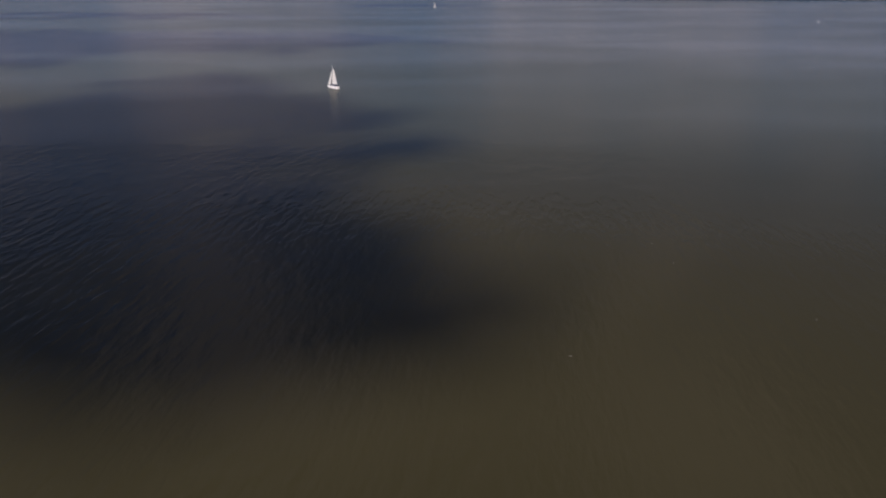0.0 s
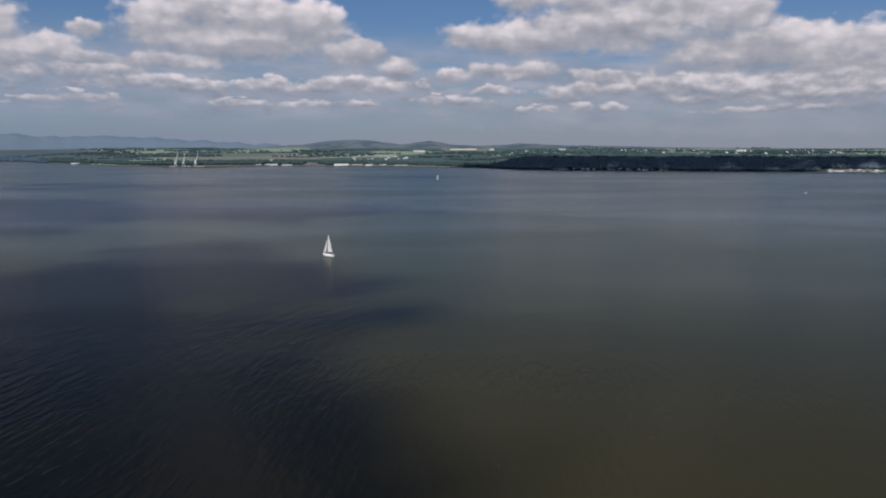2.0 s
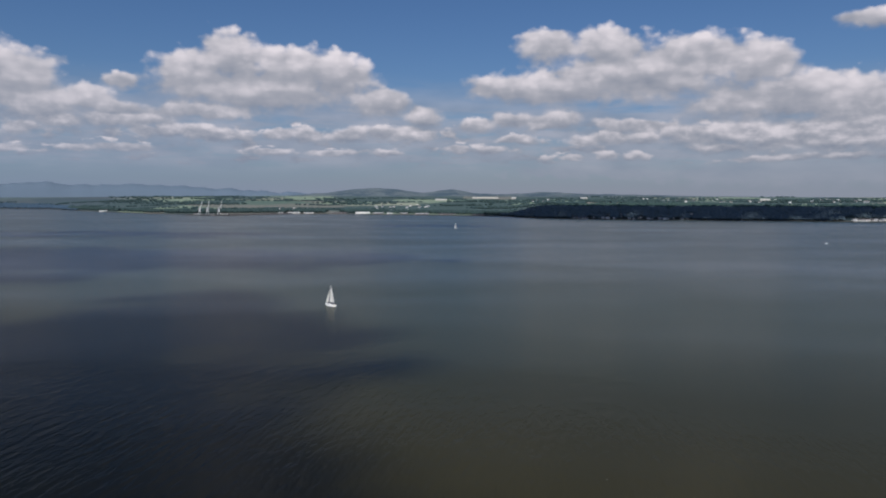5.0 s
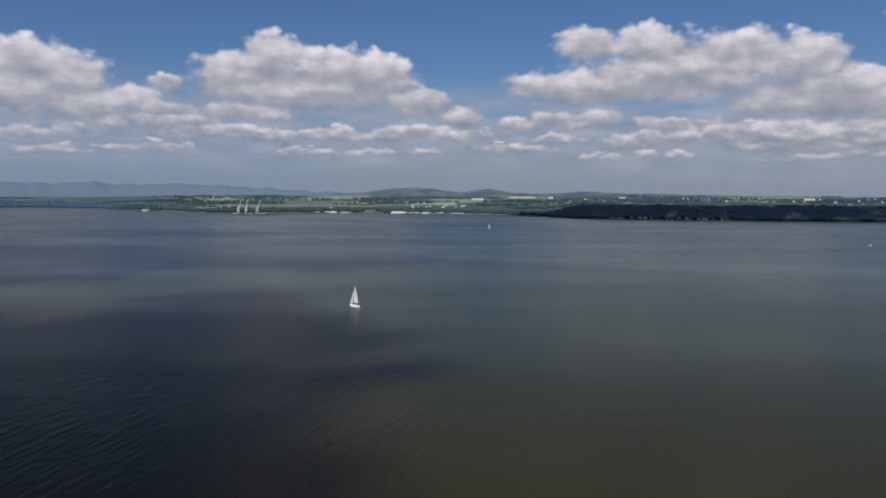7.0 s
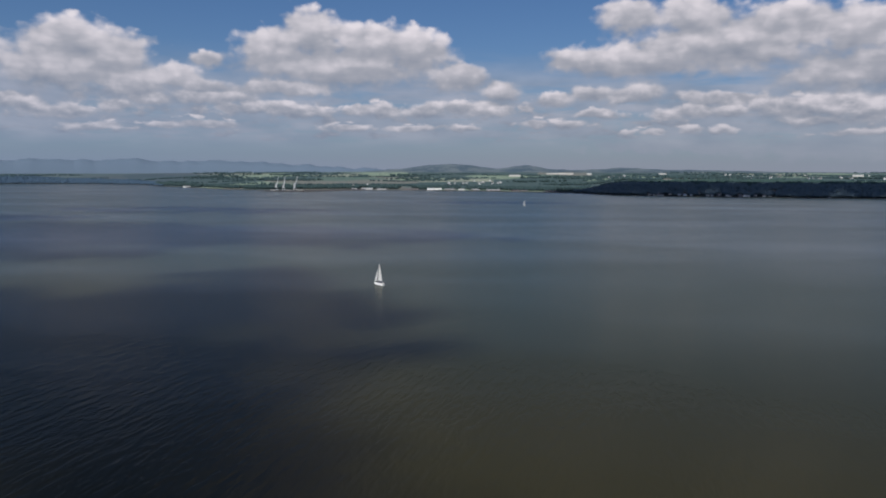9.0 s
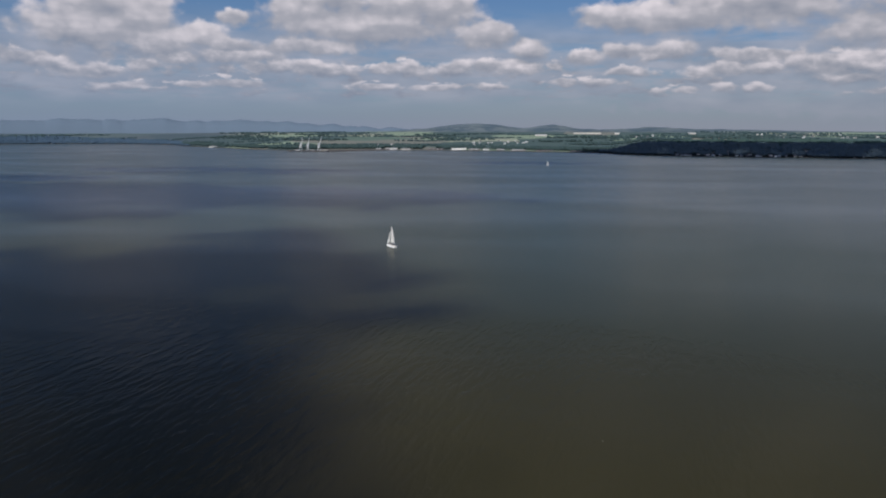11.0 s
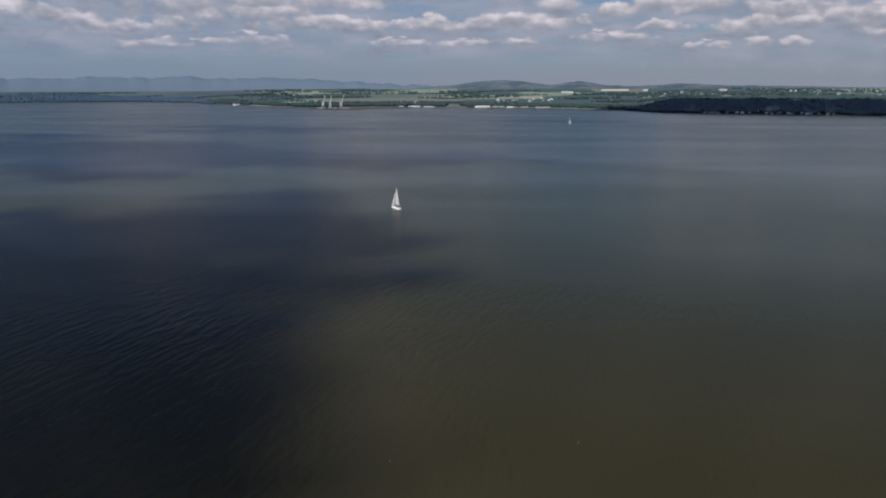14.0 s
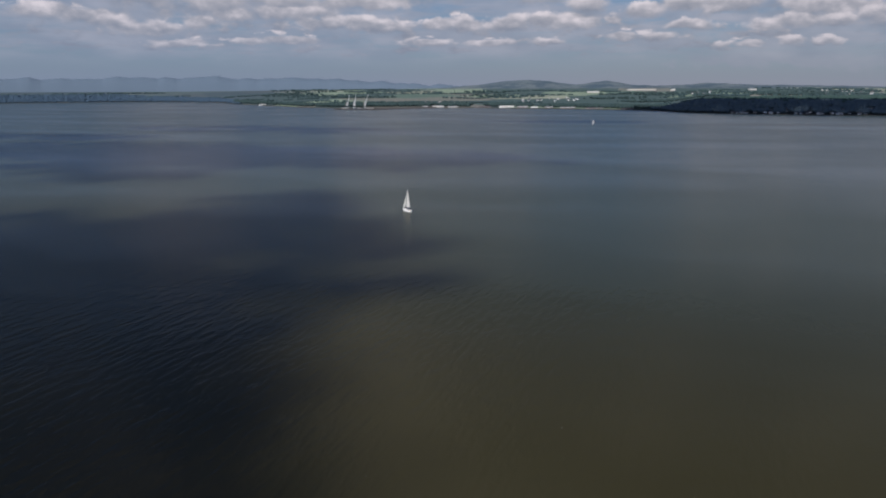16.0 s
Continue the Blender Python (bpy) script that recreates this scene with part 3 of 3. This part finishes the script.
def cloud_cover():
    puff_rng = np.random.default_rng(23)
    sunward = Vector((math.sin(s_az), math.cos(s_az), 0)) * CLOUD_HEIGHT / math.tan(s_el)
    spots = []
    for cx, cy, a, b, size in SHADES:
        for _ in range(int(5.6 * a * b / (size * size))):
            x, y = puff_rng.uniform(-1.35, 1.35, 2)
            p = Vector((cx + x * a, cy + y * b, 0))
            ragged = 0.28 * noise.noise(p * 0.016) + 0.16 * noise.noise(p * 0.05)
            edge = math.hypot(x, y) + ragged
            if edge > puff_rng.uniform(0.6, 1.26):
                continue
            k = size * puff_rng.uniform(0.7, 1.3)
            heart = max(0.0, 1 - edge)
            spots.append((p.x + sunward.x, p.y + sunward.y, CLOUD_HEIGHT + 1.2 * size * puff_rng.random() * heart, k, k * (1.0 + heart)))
    clumps("cumulus_clouds", spots, "broken white cumulus out of view overhead, added to shade the estuary", CLOUD, "clouds")


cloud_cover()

# ---- yachts ----


def sail(bm, tack, head, clew, belly, side):
    """A cambered triangle of cloth with some thickness. side: unit vector to leeward."""
    tack, head, clew, side = Vector(tack), Vector(head), Vector(clew), Vector(side)
    rows, cols = 14, 7
    for back in (0.0, 0.03):
        grid = []
        for i in range(rows + 1):
            t = i / rows
            luff = tack.lerp(head, t)
            leech = clew.lerp(head, t) + (clew - tack).normalized() * 0.35 * math.sin(math.pi * t)
            line = []
            for j in range(cols + 1):
                s = j / cols
                width = (leech - luff).length
                line.append(bm.verts.new(luff.lerp(leech, s) + side * (belly * width * math.sin(math.pi * s ** 0.8) + 0.12 * t * t * width * s + back)))
            grid.append(line)
        for i in range(rows):
            for j in range(cols):
                bm.faces.new((grid[i][j], grid[i][j + 1], grid[i + 1][j + 1], grid[i + 1][j]))


def yacht(m, length, mast_top, hull_mat, label, group):
    """A sloop under mainsail and jib; the bow points along +y."""
    boat = thing("sailing_yacht", m, label, "sailboat", group)
    k = length / 11.0
    stations = [(-5.3, 1.15, 1.15, 0.1), (-4.2, 1.45, 1.1, -0.25), (-2.4, 1.72, 1.08, -0.5), (-0.4, 1.8, 1.12, -0.6), (1.6, 1.55, 1.2, -0.55), (3.4, 1.0, 1.3, -0.4), (4.7, 0.45, 1.42, -0.1), (5.6, 0.05, 1.52, 0.5)]
    rings = []
    for y, w, top, keel in stations:
        ring = [(w * k, y * k, top * k), (w * 0.98 * k, y * k, (top * 0.5 + keel * 0.1) * k), (w * 0.72 * k, y * k, (keel * 0.55) * k), (0, y * k, keel * k)]
        rings.append(ring + [(-x, yy, z) for x, yy, z in ring[-2::-1]])
    bm = bmesh.new()
    loft(bm, rings)
    smooth(part("hull", bm, hull_mat, boat))
    bm = bmesh.new()
    loft(bm, [[(w * 0.97 * k, y * k, (top - 0.02) * k), (w * 0.97 * k, y * k, (top + 0.03) * k), (-w * 0.97 * k, y * k, (top + 0.03) * k), (-w * 0.97 * k, y * k, (top - 0.02) * k)] for y, w, top, keel in stations])
    part("deck", bm, GEL, boat)
    bm = bmesh.new()
    loft(bm, [[(w * k, y * k, 1.05 * k), (w * 0.92 * k, y * k, h * k), (-w * 0.92 * k, y * k, h * k), (-w * k, y * k, 1.05 * k)] for y, w, h in ((-1.9, 1.1, 1.72), (0.2, 1.1, 1.7), (1.8, 0.85, 1.6), (3.0, 0.4, 1.38))])
    cabin = part("coachroof", bm, GEL, boat)
    for s in (-1, 1):
        for y in (-1.2, 0.1, 1.2):
            bm = bmesh.new()
            box(bm, s * (1.07 - 0.09 * max(0, y)) * k, y * k, 1.42 * k, 0.06, 0.8 * k, 0.2 * k, 0.02)
            part("window", bm, GLASS, cabin, "dark cabin window")
    bm = bmesh.new()
    box(bm, 0, -3.5 * k, 1.14 * k, 1.5 * k, 2.4 * k, 0.06 * k, 0.02)
    cockpit = part("cockpit", bm, TEAK, boat, "teak cockpit sole")
    for s in (-1, 1):
        bm = bmesh.new()
        box(bm, s * 0.95 * k, -3.5 * k, 1.32 * k, 0.35 * k, 2.5 * k, 0.34 * k, 0.05)
        part("coaming", bm, GEL, cockpit)
    bm = bmesh.new()
    tube(bm, (0, -4.3 * k, 1.15 * k), (0, -4.3 * k, 1.9 * k), 0.07 * k)
    part("steering_pedestal", bm, GEL, cockpit)
    bm = bmesh.new()
    loft(bm, [[(0.95 * math.cos(a) * k, y * k, (1.68 + h * math.sin(a)) * k) for a in np.linspace(0, math.pi, 9)] for y, h in ((-2.4, 0.62), (-1.9, 0.66), (-1.3, 0.1))])
    part("sprayhood", bm, CANVAS, boat, "dark blue canvas sprayhood")
    foot = Vector((0, 0.9 * k, 1.6 * k))
    top = Vector((0, 0.75 * k, mast_top))
    bm = bmesh.new()
    tube(bm, foot, top, 0.1 * k, 0.07 * k, 10)
    mast = part("mast", bm, ALLOY, boat, "slender aluminium mast")
    for h in (0.42, 0.7):
        bm = bmesh.new()
        p = foot.lerp(top, h)
        tube(bm, p + Vector((-0.9 * k, -0.12, 0)), p + Vector((0.9 * k, -0.12, 0)), 0.035 * k)
        part("spreader", bm, ALLOY, mast)
    out = radians(4)
    aft = Vector((math.sin(out), -math.cos(out), 0))
    lee = Vector((math.cos(out), math.sin(out), 0))
    gooseneck = foot + Vector((0, -0.15 * k, 0.95 * k))
    end = gooseneck + aft * 4.5 * k + Vector((0, 0, 0.1))
    bm = bmesh.new()
    tube(bm, gooseneck, end, 0.075 * k, 0.065 * k, 8)
    part("boom", bm, ALLOY, boat)
    bm = bmesh.new()
    sail(bm, gooseneck + aft * 0.1 + Vector((0, 0, 0.15)), top + Vector((0, -0.15, -0.15)), end + Vector((0, 0, 0.15)), 0.09, lee)
    main = smooth(part("mainsail", bm, SAIL, boat, "white mainsail drawing in a light breeze"))
    for f in (0.25, 0.45, 0.65, 0.83):
        bm = bmesh.new()
        a = gooseneck.lerp(top, f) + lee * 0.18 + aft * 0.3
        tube(bm, a, a + aft * 4.0 * (1 - f) * k + lee * 0.2 * (1 - f), 0.02, sides=5)
        part("batten", bm, GEL, main)
    bow = Vector((0, 5.35 * k, 1.55 * k))
    hound = foot.lerp(top, 0.93)
    bm = bmesh.new()
    out2 = radians(1)
    aft2, lee2 = Vector((math.sin(out2), -math.cos(out2), 0)), Vector((math.cos(out2), math.sin(out2), 0))
    sail(bm, bow + Vector((0, 0, 0.35)), bow.lerp(hound, 0.8), bow + aft2 * 2.8 * k + Vector((0, 0, 0.6)), 0.1, lee2)
    smooth(part("jib", bm, SAIL, boat, "white roller-furling jib"))
    rig = [("forestay", bow, hound), ("backstay", Vector((0, -5.2 * k, 1.25 * k)), top)]
    for s in (-1, 1):
        rig.append(("shroud", Vector((s * 1.7 * k, 0.6 * k, 1.2 * k)), foot.lerp(top, 0.7) + Vector((s * 0.9 * k, -0.12, 0))))
        rig.append(("shroud", foot.lerp(top, 0.7) + Vector((s * 0.9 * k, -0.12, 0)), hound))
    for name, a, c in rig:
        bm = bmesh.new()
        tube(bm, a, c, 0.012, sides=5)
        part(name, bm, ALLOY, boat)
    for name, ys in (("pulpit", (4.2, 5.4)), ("pushpit", (-5.1, -4.2))):
        bm = bmesh.new()
        w = {4.2: 0.7, 5.4: 0.12, -5.1: 1.1, -4.2: 1.4}
        h0 = {4.2: 1.4, 5.4: 1.52, -5.1: 1.15, -4.2: 1.12}
        pts = [Vector((-w[ys[0]] * k, ys[0] * k, h0[ys[0]] * k)), Vector((-w[ys[1]] * k, ys[1] * k, h0[ys[1]] * k)), Vector((w[ys[1]] * k, ys[1] * k, h0[ys[1]] * k)), Vector((w[ys[0]] * k, ys[0] * k, h0[ys[0]] * k))]
        lift = Vector((0, 0, 0.62 * k))
        for p in pts:
            tube(bm, p, p + lift, 0.02, sides=6)
        for p, q in zip(pts, pts[1:]):
            tube(bm, p + lift, q + lift, 0.02, sides=6)
        part(name, bm, ALLOY, boat, "stainless steel rail")
    for s in (-1, 1):
        bm = bmesh.new()
        line = [Vector((s * w * 0.95 * k, y * k, (t + 0.6) * k)) for y, w, t, _ in stations[1:-2]]
        for p in line:
            tube(bm, p - Vector((0, 0, 0.6 * k)), p, 0.015, sides=5)
        for p, q in zip(line, line[1:]):
            tube(bm, p, q, 0.008, sides=5)
        part("guardrail", bm, ALLOY, boat)
    bm = bmesh.new()
    box(bm, 0, -5.35 * k, 0.2 * k, 0.08, 0.5 * k, 1.4 * k, 0.03)
    part("rudder", bm, GEL, boat)
    return boat


yacht(pose(-57.7, 441.8, 0, 0, 4, 41), 11.0, 12.9, GEL, "white sailing yacht under full sail on the calm estuary", "yachts under sail")
yacht(pose(8.2, 1517, 0, 0, 3, 30), 8.0, 9.8, GEL, "small distant white sailing yacht near water darkened by cloud shade", "yachts under sail")


def motor_launch(m):
    boat = thing("motor_launch", m, "small white motor launch lying far out on the water", "motorboat")
    rings = []
    for y, w, top, keel in ((-3.6, 1.2, 0.9, -0.2), (-1.5, 1.35, 0.92, -0.3), (0.8, 1.25, 1.0, -0.3), (2.6, 0.75, 1.15, -0.1), (3.8, 0.06, 1.3, 0.4)):
        rings.append([(w, y, top), (w * 0.85, y, keel * 0.3 + 0.1), (0, y, keel), (-w * 0.85, y, keel * 0.3 + 0.1), (-w, y, top)])
    bm = bmesh.new()
    loft(bm, rings)
    part("hull", bm, GEL, boat)
    bm = bmesh.new()
    loft(bm, [[(w, y, 0.9), (w * 0.85, y, h), (-w * 0.85, y, h), (-w, y, 0.9)] for y, w, h in ((-1.2, 1.0, 2.1), (0.7, 0.95, 2.1), (1.6, 0.8, 1.1))])
    cabin = part("wheelhouse", bm, GEL, boat)
    for s in (-1, 1):
        bm = bmesh.new()
        box(bm, s * 0.92, -0.3, 1.7, 0.06, 1.3, 0.4, 0.02)
        part("window", bm, GLASS, cabin)
    bm = bmesh.new()
    box(bm, 0, -3.7, 0.7, 0.5, 0.5, 1.1, 0.1)
    part("outboard", bm, NAVY, boat, "dark outboard motor")
    bm = bmesh.new()
    tube(bm, (0, 0, 2.1), (0, -0.2, 3.4), 0.04)
    part("aerial_mast", bm, ALLOY, boat)
    return boat


motor_launch(pose(537.5, 1058, 0, 0, 0, 100) @ Matrix.Diagonal((0.42, 0.42, 0.42, 1)))

# ---- flecks of foam drifting on the near water ----


def foam():
    fleck_rng = random.Random(5)
    spots = [(24.5, 116, 0), (76, 130, 0), (21, 146, 0), (56, 174, 0), (57, 161, 0)]
    spots = [(x + fleck_rng.uniform(-0.3, 0.3), y + fleck_rng.uniform(-0.4, 0.4), -0.03, fleck_rng.uniform(0.04, 0.07), 0.08) for x, y, _ in spots for _ in range(2)]
    clumps("foam_flecks", spots, "small white flecks of foam drifting on brown water", FOAM, "foam")


foam()

# ---- harbour pier with cranes ----


def lattice(bm, a, b, w0, w1, bays, r):
    """A square lattice spar from a to b."""
    a, b = Vector(a), Vector(b)
    turn = (b - a).to_track_quat("Z", "Y").to_matrix()
    corners = [Vector(c) for c in ((1, 1, 0), (-1, 1, 0), (-1, -1, 0), (1, -1, 0))]
    ring = lambda t: [a.lerp(b, t) + turn @ (c * (w0 + (w1 - w0) * t) / 2) for c in corners]
    p, q = ring(0), ring(1)
    for u, v in zip(p, q):
        tube(bm, u, v, r, sides=5)
    for i in range(bays):
        lo, hi = ring(i / bays), ring((i + 1) / bays)
        for j in range(4):
            tube(bm, lo[j], hi[(j + 1) % 4], r * 0.6, sides=4)


def dock_crane(m, rise, reach):
    crane = thing("dock_crane", m, "tall pale grey steel dock crane with raised lattice jib", "crane", "dock cranes on the pier")
    for x in (-4, 4):
        for y in (-4, 4):
            bm = bmesh.new()
            tube(bm, (x, y, 0), (x * 0.55, y * 0.55, 10), 0.5, 0.4)
            part("portal_leg", bm, STEEL, crane)
    bm = bmesh.new()
    box(bm, 0, 0, 10.5, 6.5, 6.5, 1.4, 0.2)
    tube(bm, (0, 0, 11), (0, 0, 13), 2.2, 2.0, 14)
    part("turntable", bm, STEEL, crane)
    bm = bmesh.new()
    box(bm, -0.5, 0, 14.8, 5.0, 4.0, 3.6, 0.25)
    house = part("machinery_house", bm, STEEL, crane, "pale machinery house")
    bm = bmesh.new()
    box(bm, 3.4, -1.5, 14.6, 1.5, 1.8, 2.2, 0.15)
    part("cab", bm, GLASS, house, "dark glazed operator cab")
    bm = bmesh.new()
    box(bm, -4.6, 0, 14.6, 2.2, 4.2, 2.6, 0.2)
    part("counterweight", bm, RUST, house)
    bm = bmesh.new()
    lattice(bm, (-1.0, 0, 17), (-0.4, 0, 25), 2.4, 1.0, 5, 0.2)
    part("tower_frame", bm, STEEL, crane)
    bm = bmesh.new()
    lattice(bm, (2.2, 0, 16), (reach, 0, rise), 1.7, 0.6, 14, 0.22)
    part("jib", bm, STEEL, crane, "raised lattice jib")
    bm = bmesh.new()
    tube(bm, (-0.4, 0, 25), (reach, 0, rise), 0.12, sides=5)
    tube(bm, (-0.4, 0, 25), (-4.4, 0, 16), 0.12, sides=5)
    part("hoist_cable", bm, RUST, crane)
    return crane


def pier():
    deck = thing("pier", pose(-790, 2345, 0), "low dark concrete pier on piles carrying the dock cranes", "pier")
    bm = bmesh.new()
    box(bm, 0, 0, 3.0, 138, 24, 1.4, 0.2)
    part("deck", bm, STONE, deck)
    pile = None
    for i in range(18):
        for y in (-10.5, 10.5):
            if pile is None:
                bm = bmesh.new()
                tube(bm, (0, 0, -3), (0, 0, 2.4), 0.7, sides=8)
                pile = part("pile", bm, RUST, deck)
                pile.location = (-66, y, 0)
            else:
                p = new("pile", pile.data)
                p.parent, p.location = deck, (-66 + i * 7.76, y, 0)
    for y in (-11.6, 11.6):
        bm = bmesh.new()
        box(bm, 0, y, 4.0, 137, 0.5, 0.6, 0.05)
        part("kerb", bm, STONE, deck)


pier()
for x, rise, reach in ((-817, 43, 8), (-792, 44, 5), (-755, 46, 11)):
    dock_crane(pose(x, 2345, 3.7, 0, 0, 0), rise, reach)


def shed(m, w, d, h, wall, roof, label, category="shed", group=""):
    """A long building with a shallow gable, eaves, doors and a ridge cap."""
    ob = thing("shed", m, label, category, group)
    bm = bmesh.new()
    loft(bm, [[(x, -d / 2, -2), (x, -d / 2, h), (x, 0, h + d * 0.14), (x, d / 2, h), (x, d / 2, -2)] for x in (-w / 2, w / 2)])
    walls = part("wall", bm, wall, ob)
    bm = bmesh.new()
    for s in (-1, 1):
        loft(bm, [[(x, s * (d / 2 + 0.5), h - 0.1), (x, 0, h + d * 0.14 + 0.05), (x, 0, h + d * 0.14 + 0.35), (x, s * (d / 2 + 0.5), h + 0.2)] for x in (-w / 2 - 0.4, w / 2 + 0.4)])
    part("roof", bm, roof, ob)
    for i in range(max(1, int(w / 14))):
        bm = bmesh.new()
        box(bm, -w / 2 + (i + 0.5) * w / max(1, int(w / 14)), -d / 2 - 0.05, h * 0.36, 4.2, 0.2, h * 0.7, 0.05)
        part("roller_door", bm, TIN, walls)
    return ob


def house(m, w, d, h, wall, roof, label, group):
    ob = thing("house", m, label, "house", group)
    bm = bmesh.new()
    loft(bm, [[(x, -d / 2, -3), (x, -d / 2, h), (x, 0, h + d * 0.4), (x, d / 2, h), (x, d / 2, -3)] for x in (-w / 2, w / 2)])
    walls = part("wall", bm, wall, ob)
    bm = bmesh.new()
    for s in (-1, 1):
        loft(bm, [[(x, s * (d / 2 + 0.4), h - 0.3), (x, 0, h + d * 0.4 + 0.05), (x, 0, h + d * 0.4 + 0.3), (x, s * (d / 2 + 0.4), h)] for x in (-w / 2 - 0.3, w / 2 + 0.3)])
    cover = part("roof", bm, roof, ob)
    bm = bmesh.new()
    box(bm, w / 2 - 0.7, 0, h + d * 0.4 + 0.7, 0.9, 0.7, 1.8, 0.05)
    part("chimney", bm, STONE, cover)
    for x in (-w * 0.28, w * 0.28):
        for z in ((1.2,) if h < 4 else (1.2, 3.9)):
            bm = bmesh.new()
            box(bm, x, -d / 2 - 0.02, z + 0.3, 1.3, 0.12, 1.4, 0.03)
            part("window", bm, GLASS, walls)
    bm = bmesh.new()
    box(bm, 0, -d / 2 - 0.02, 1.0, 1.0, 0.12, 2.0, 0.03)
    part("door", bm, NAVY, walls)
    return ob


def on_land(az, back, turn=0.0):
    r = shore(az) + back
    return Matrix.Translation(polar(az, r, land(az, r))) @ pose(0, 0, 0, 0, 0, -az + turn)


quay = "sheds along the low shore"
shed(pose(-790 - 40, 2349, 3.7), 14, 8, 2.6, HARL, SLATE, "small grey store on the pier", "store")
shed(pose(-790 + 12, 2350, 3.7), 10, 7, 2.4, HARL, SLATE, "small grey store on the pier", "store")
shed(pose(-790 + 52, 2349, 3.7), 22, 8, 2.2, HARL, SLATE, "low pale store on the pier", "store")
for az, back, w, h, wall, roof, label in (
        (-25.8, 12, 30, 6, WHITE, TIN, "long white shed beside the water"),
        (-13.4, 22, 18, 5, WHITE, TIN, "small white shed beside the water"),
        (-12.4, 24, 40, 8, WHITE, TIN, "large white industrial shed beside the water"),
        (-11.3, 18, 34, 5, HARL, TIN, "low pale shed beside the water"),
        (-9.0, 26, 56, 6, BRICK, SLATE, "long low brown brick shed beside the water"),
        (-7.2, 24, 50, 9, WHITE, WHITE, "long bright white industrial shed beside the water"),
        (-6.0, 26, 36, 6, BRICK, TIN, "grey roofed shed beside the water"),
        (-5.1, 26, 22, 6, WHITE, TIN, "white shed beside the water"),
        (-4.0, 28, 26, 5, BRICK, TIN, "brown brick shed beside the water"),
        (-2.6, 24, 46, 5, BRICK, TIN, "low grey shed beside the water"),
        (-0.6, 24, 56, 5, BRICK, SLATE, "long low dark-roofed shed beside the water"),
        (1.8, 20, 40, 5, BRICK, SLATE, "low dark brick shed beside the water")):
    shed(on_land(az, back), w, 10, h * 0.42, wall, roof, label, "shed", quay)

# breakwater between the pier and the shore


def breakwater():
    a, b = Vector((-724, 2345, 0)), polar(-12.6, shore(-12.6) - 6)
    wall = thing("breakwater", Matrix.Translation(a), "long low dark rubble breakwater running to the shore", "breakwater")
    bm = bmesh.new()
    side = Vector((-(b - a).y, (b - a).x, 0)).normalized()
    rings = []
    for i in range(61):
        c = (b - a) * (i / 60)
        j = [rng.uniform(-0.6, 0.6) for _ in range(4)]
        rings.append([c + side * (9 + j[0]) + Vector((0, 0, -2)), c + side * (3 + j[1]) + Vector((0, 0, 4.6 + j[2])), c - side * (3 + j[3]) + Vector((0, 0, 4.6 + j[1])), c - side * (9 + j[2]) + Vector((0, 0, -2))])
    loft(bm, rings)
    part("rubble_mound", bm, STONE, wall)


breakwater()

# villages
village = random.Random(11)


def row_of_houses(count, az0, az1, back0, back1, group, label, pale=0.8, big=1.0):
    for _ in range(count):
        white = village.random() < pale
        w = village.uniform(5, 8) * big
        house(on_land(village.uniform(az0, az1), village.uniform(back0, back1), village.uniform(-25, 25)), w, village.uniform(4.5, 5.5) * big, village.choice((2.0, 2.2, 2.8)) * big,
              WHITE if white else HARL, SLATE if village.random() < 0.7 else TIN, label if white else label.replace("white", "grey stone"), group)


row_of_houses(12, 9.2, 12.4, 6, 22, "houses at the foot of the bluff", "small white house with slate roof at the water's edge", 0.9, 1.1)
row_of_houses(18, 13.2, 17.6, 6, 30, "houses at the foot of the bluff", "small white house with slate roof below the wood", 0.8, 1.0)
for az, back in VILLAS:
    house(on_land(az, back, village.uniform(-20, 20)), village.uniform(5, 9), 5, village.choice((1.8, 2.4)), WHITE if village.random() < 0.3 else HARL, SLATE,
          "pale villa among trees on the wooded bluff", "villas on the bluff")
row_of_houses(5, 18.0, 23.0, 6, 18, "houses at the foot of the bluff", "small white house with slate roof beside the shore road", 0.5, 0.8)
row_of_houses(36, 27.95, 33.0, 8, 20, "white terrace along the eastern shore", "white seaside house in a terrace along the shore", 0.95, 1.15)
row_of_houses(16, -6.5, -2.0, 420, 800, "inland village", "white village house among fields", 0.8, 1.2)
row_of_houses(12, -14.0, -9.0, 250, 420, "inland village", "white farmhouse among green fields", 0.8, 1.2)
row_of_houses(40, 14.0, 27.0, 900, 1750, "inland town", "white house in the distant inland town", 0.6, 1.2)
row_of_houses(8, 2.0, 7.0, 900, 1500, "inland village", "white farm building among fields", 0.9, 1.6)
row_of_houses(14, 25.3, 28.8, 1100, 1500, "inland town", "pale house on the edge of the distant town", 0.8, 1.7)

# long glasshouses and barns on the rising farmland
for az, r, w, h, label in ((2.1, 4180, 145, 5, "long pale glasshouse among distant fields"), (4.3, 4100, 24, 7, "pale barn among distant fields"), (-1.3, 3900, 60, 6, "long pale barn among distant fields"),
                           (9.6, 4050, 40, 5, "pale barn among distant fields"), (22.4, 3600, 40, 6, "large pale barn outside the distant town")):
    shed(on_land(az, r - shore(az)), w, 14, h, HARL, HARL if w > 100 else TIN, label, "barn", "barns on the farmland")
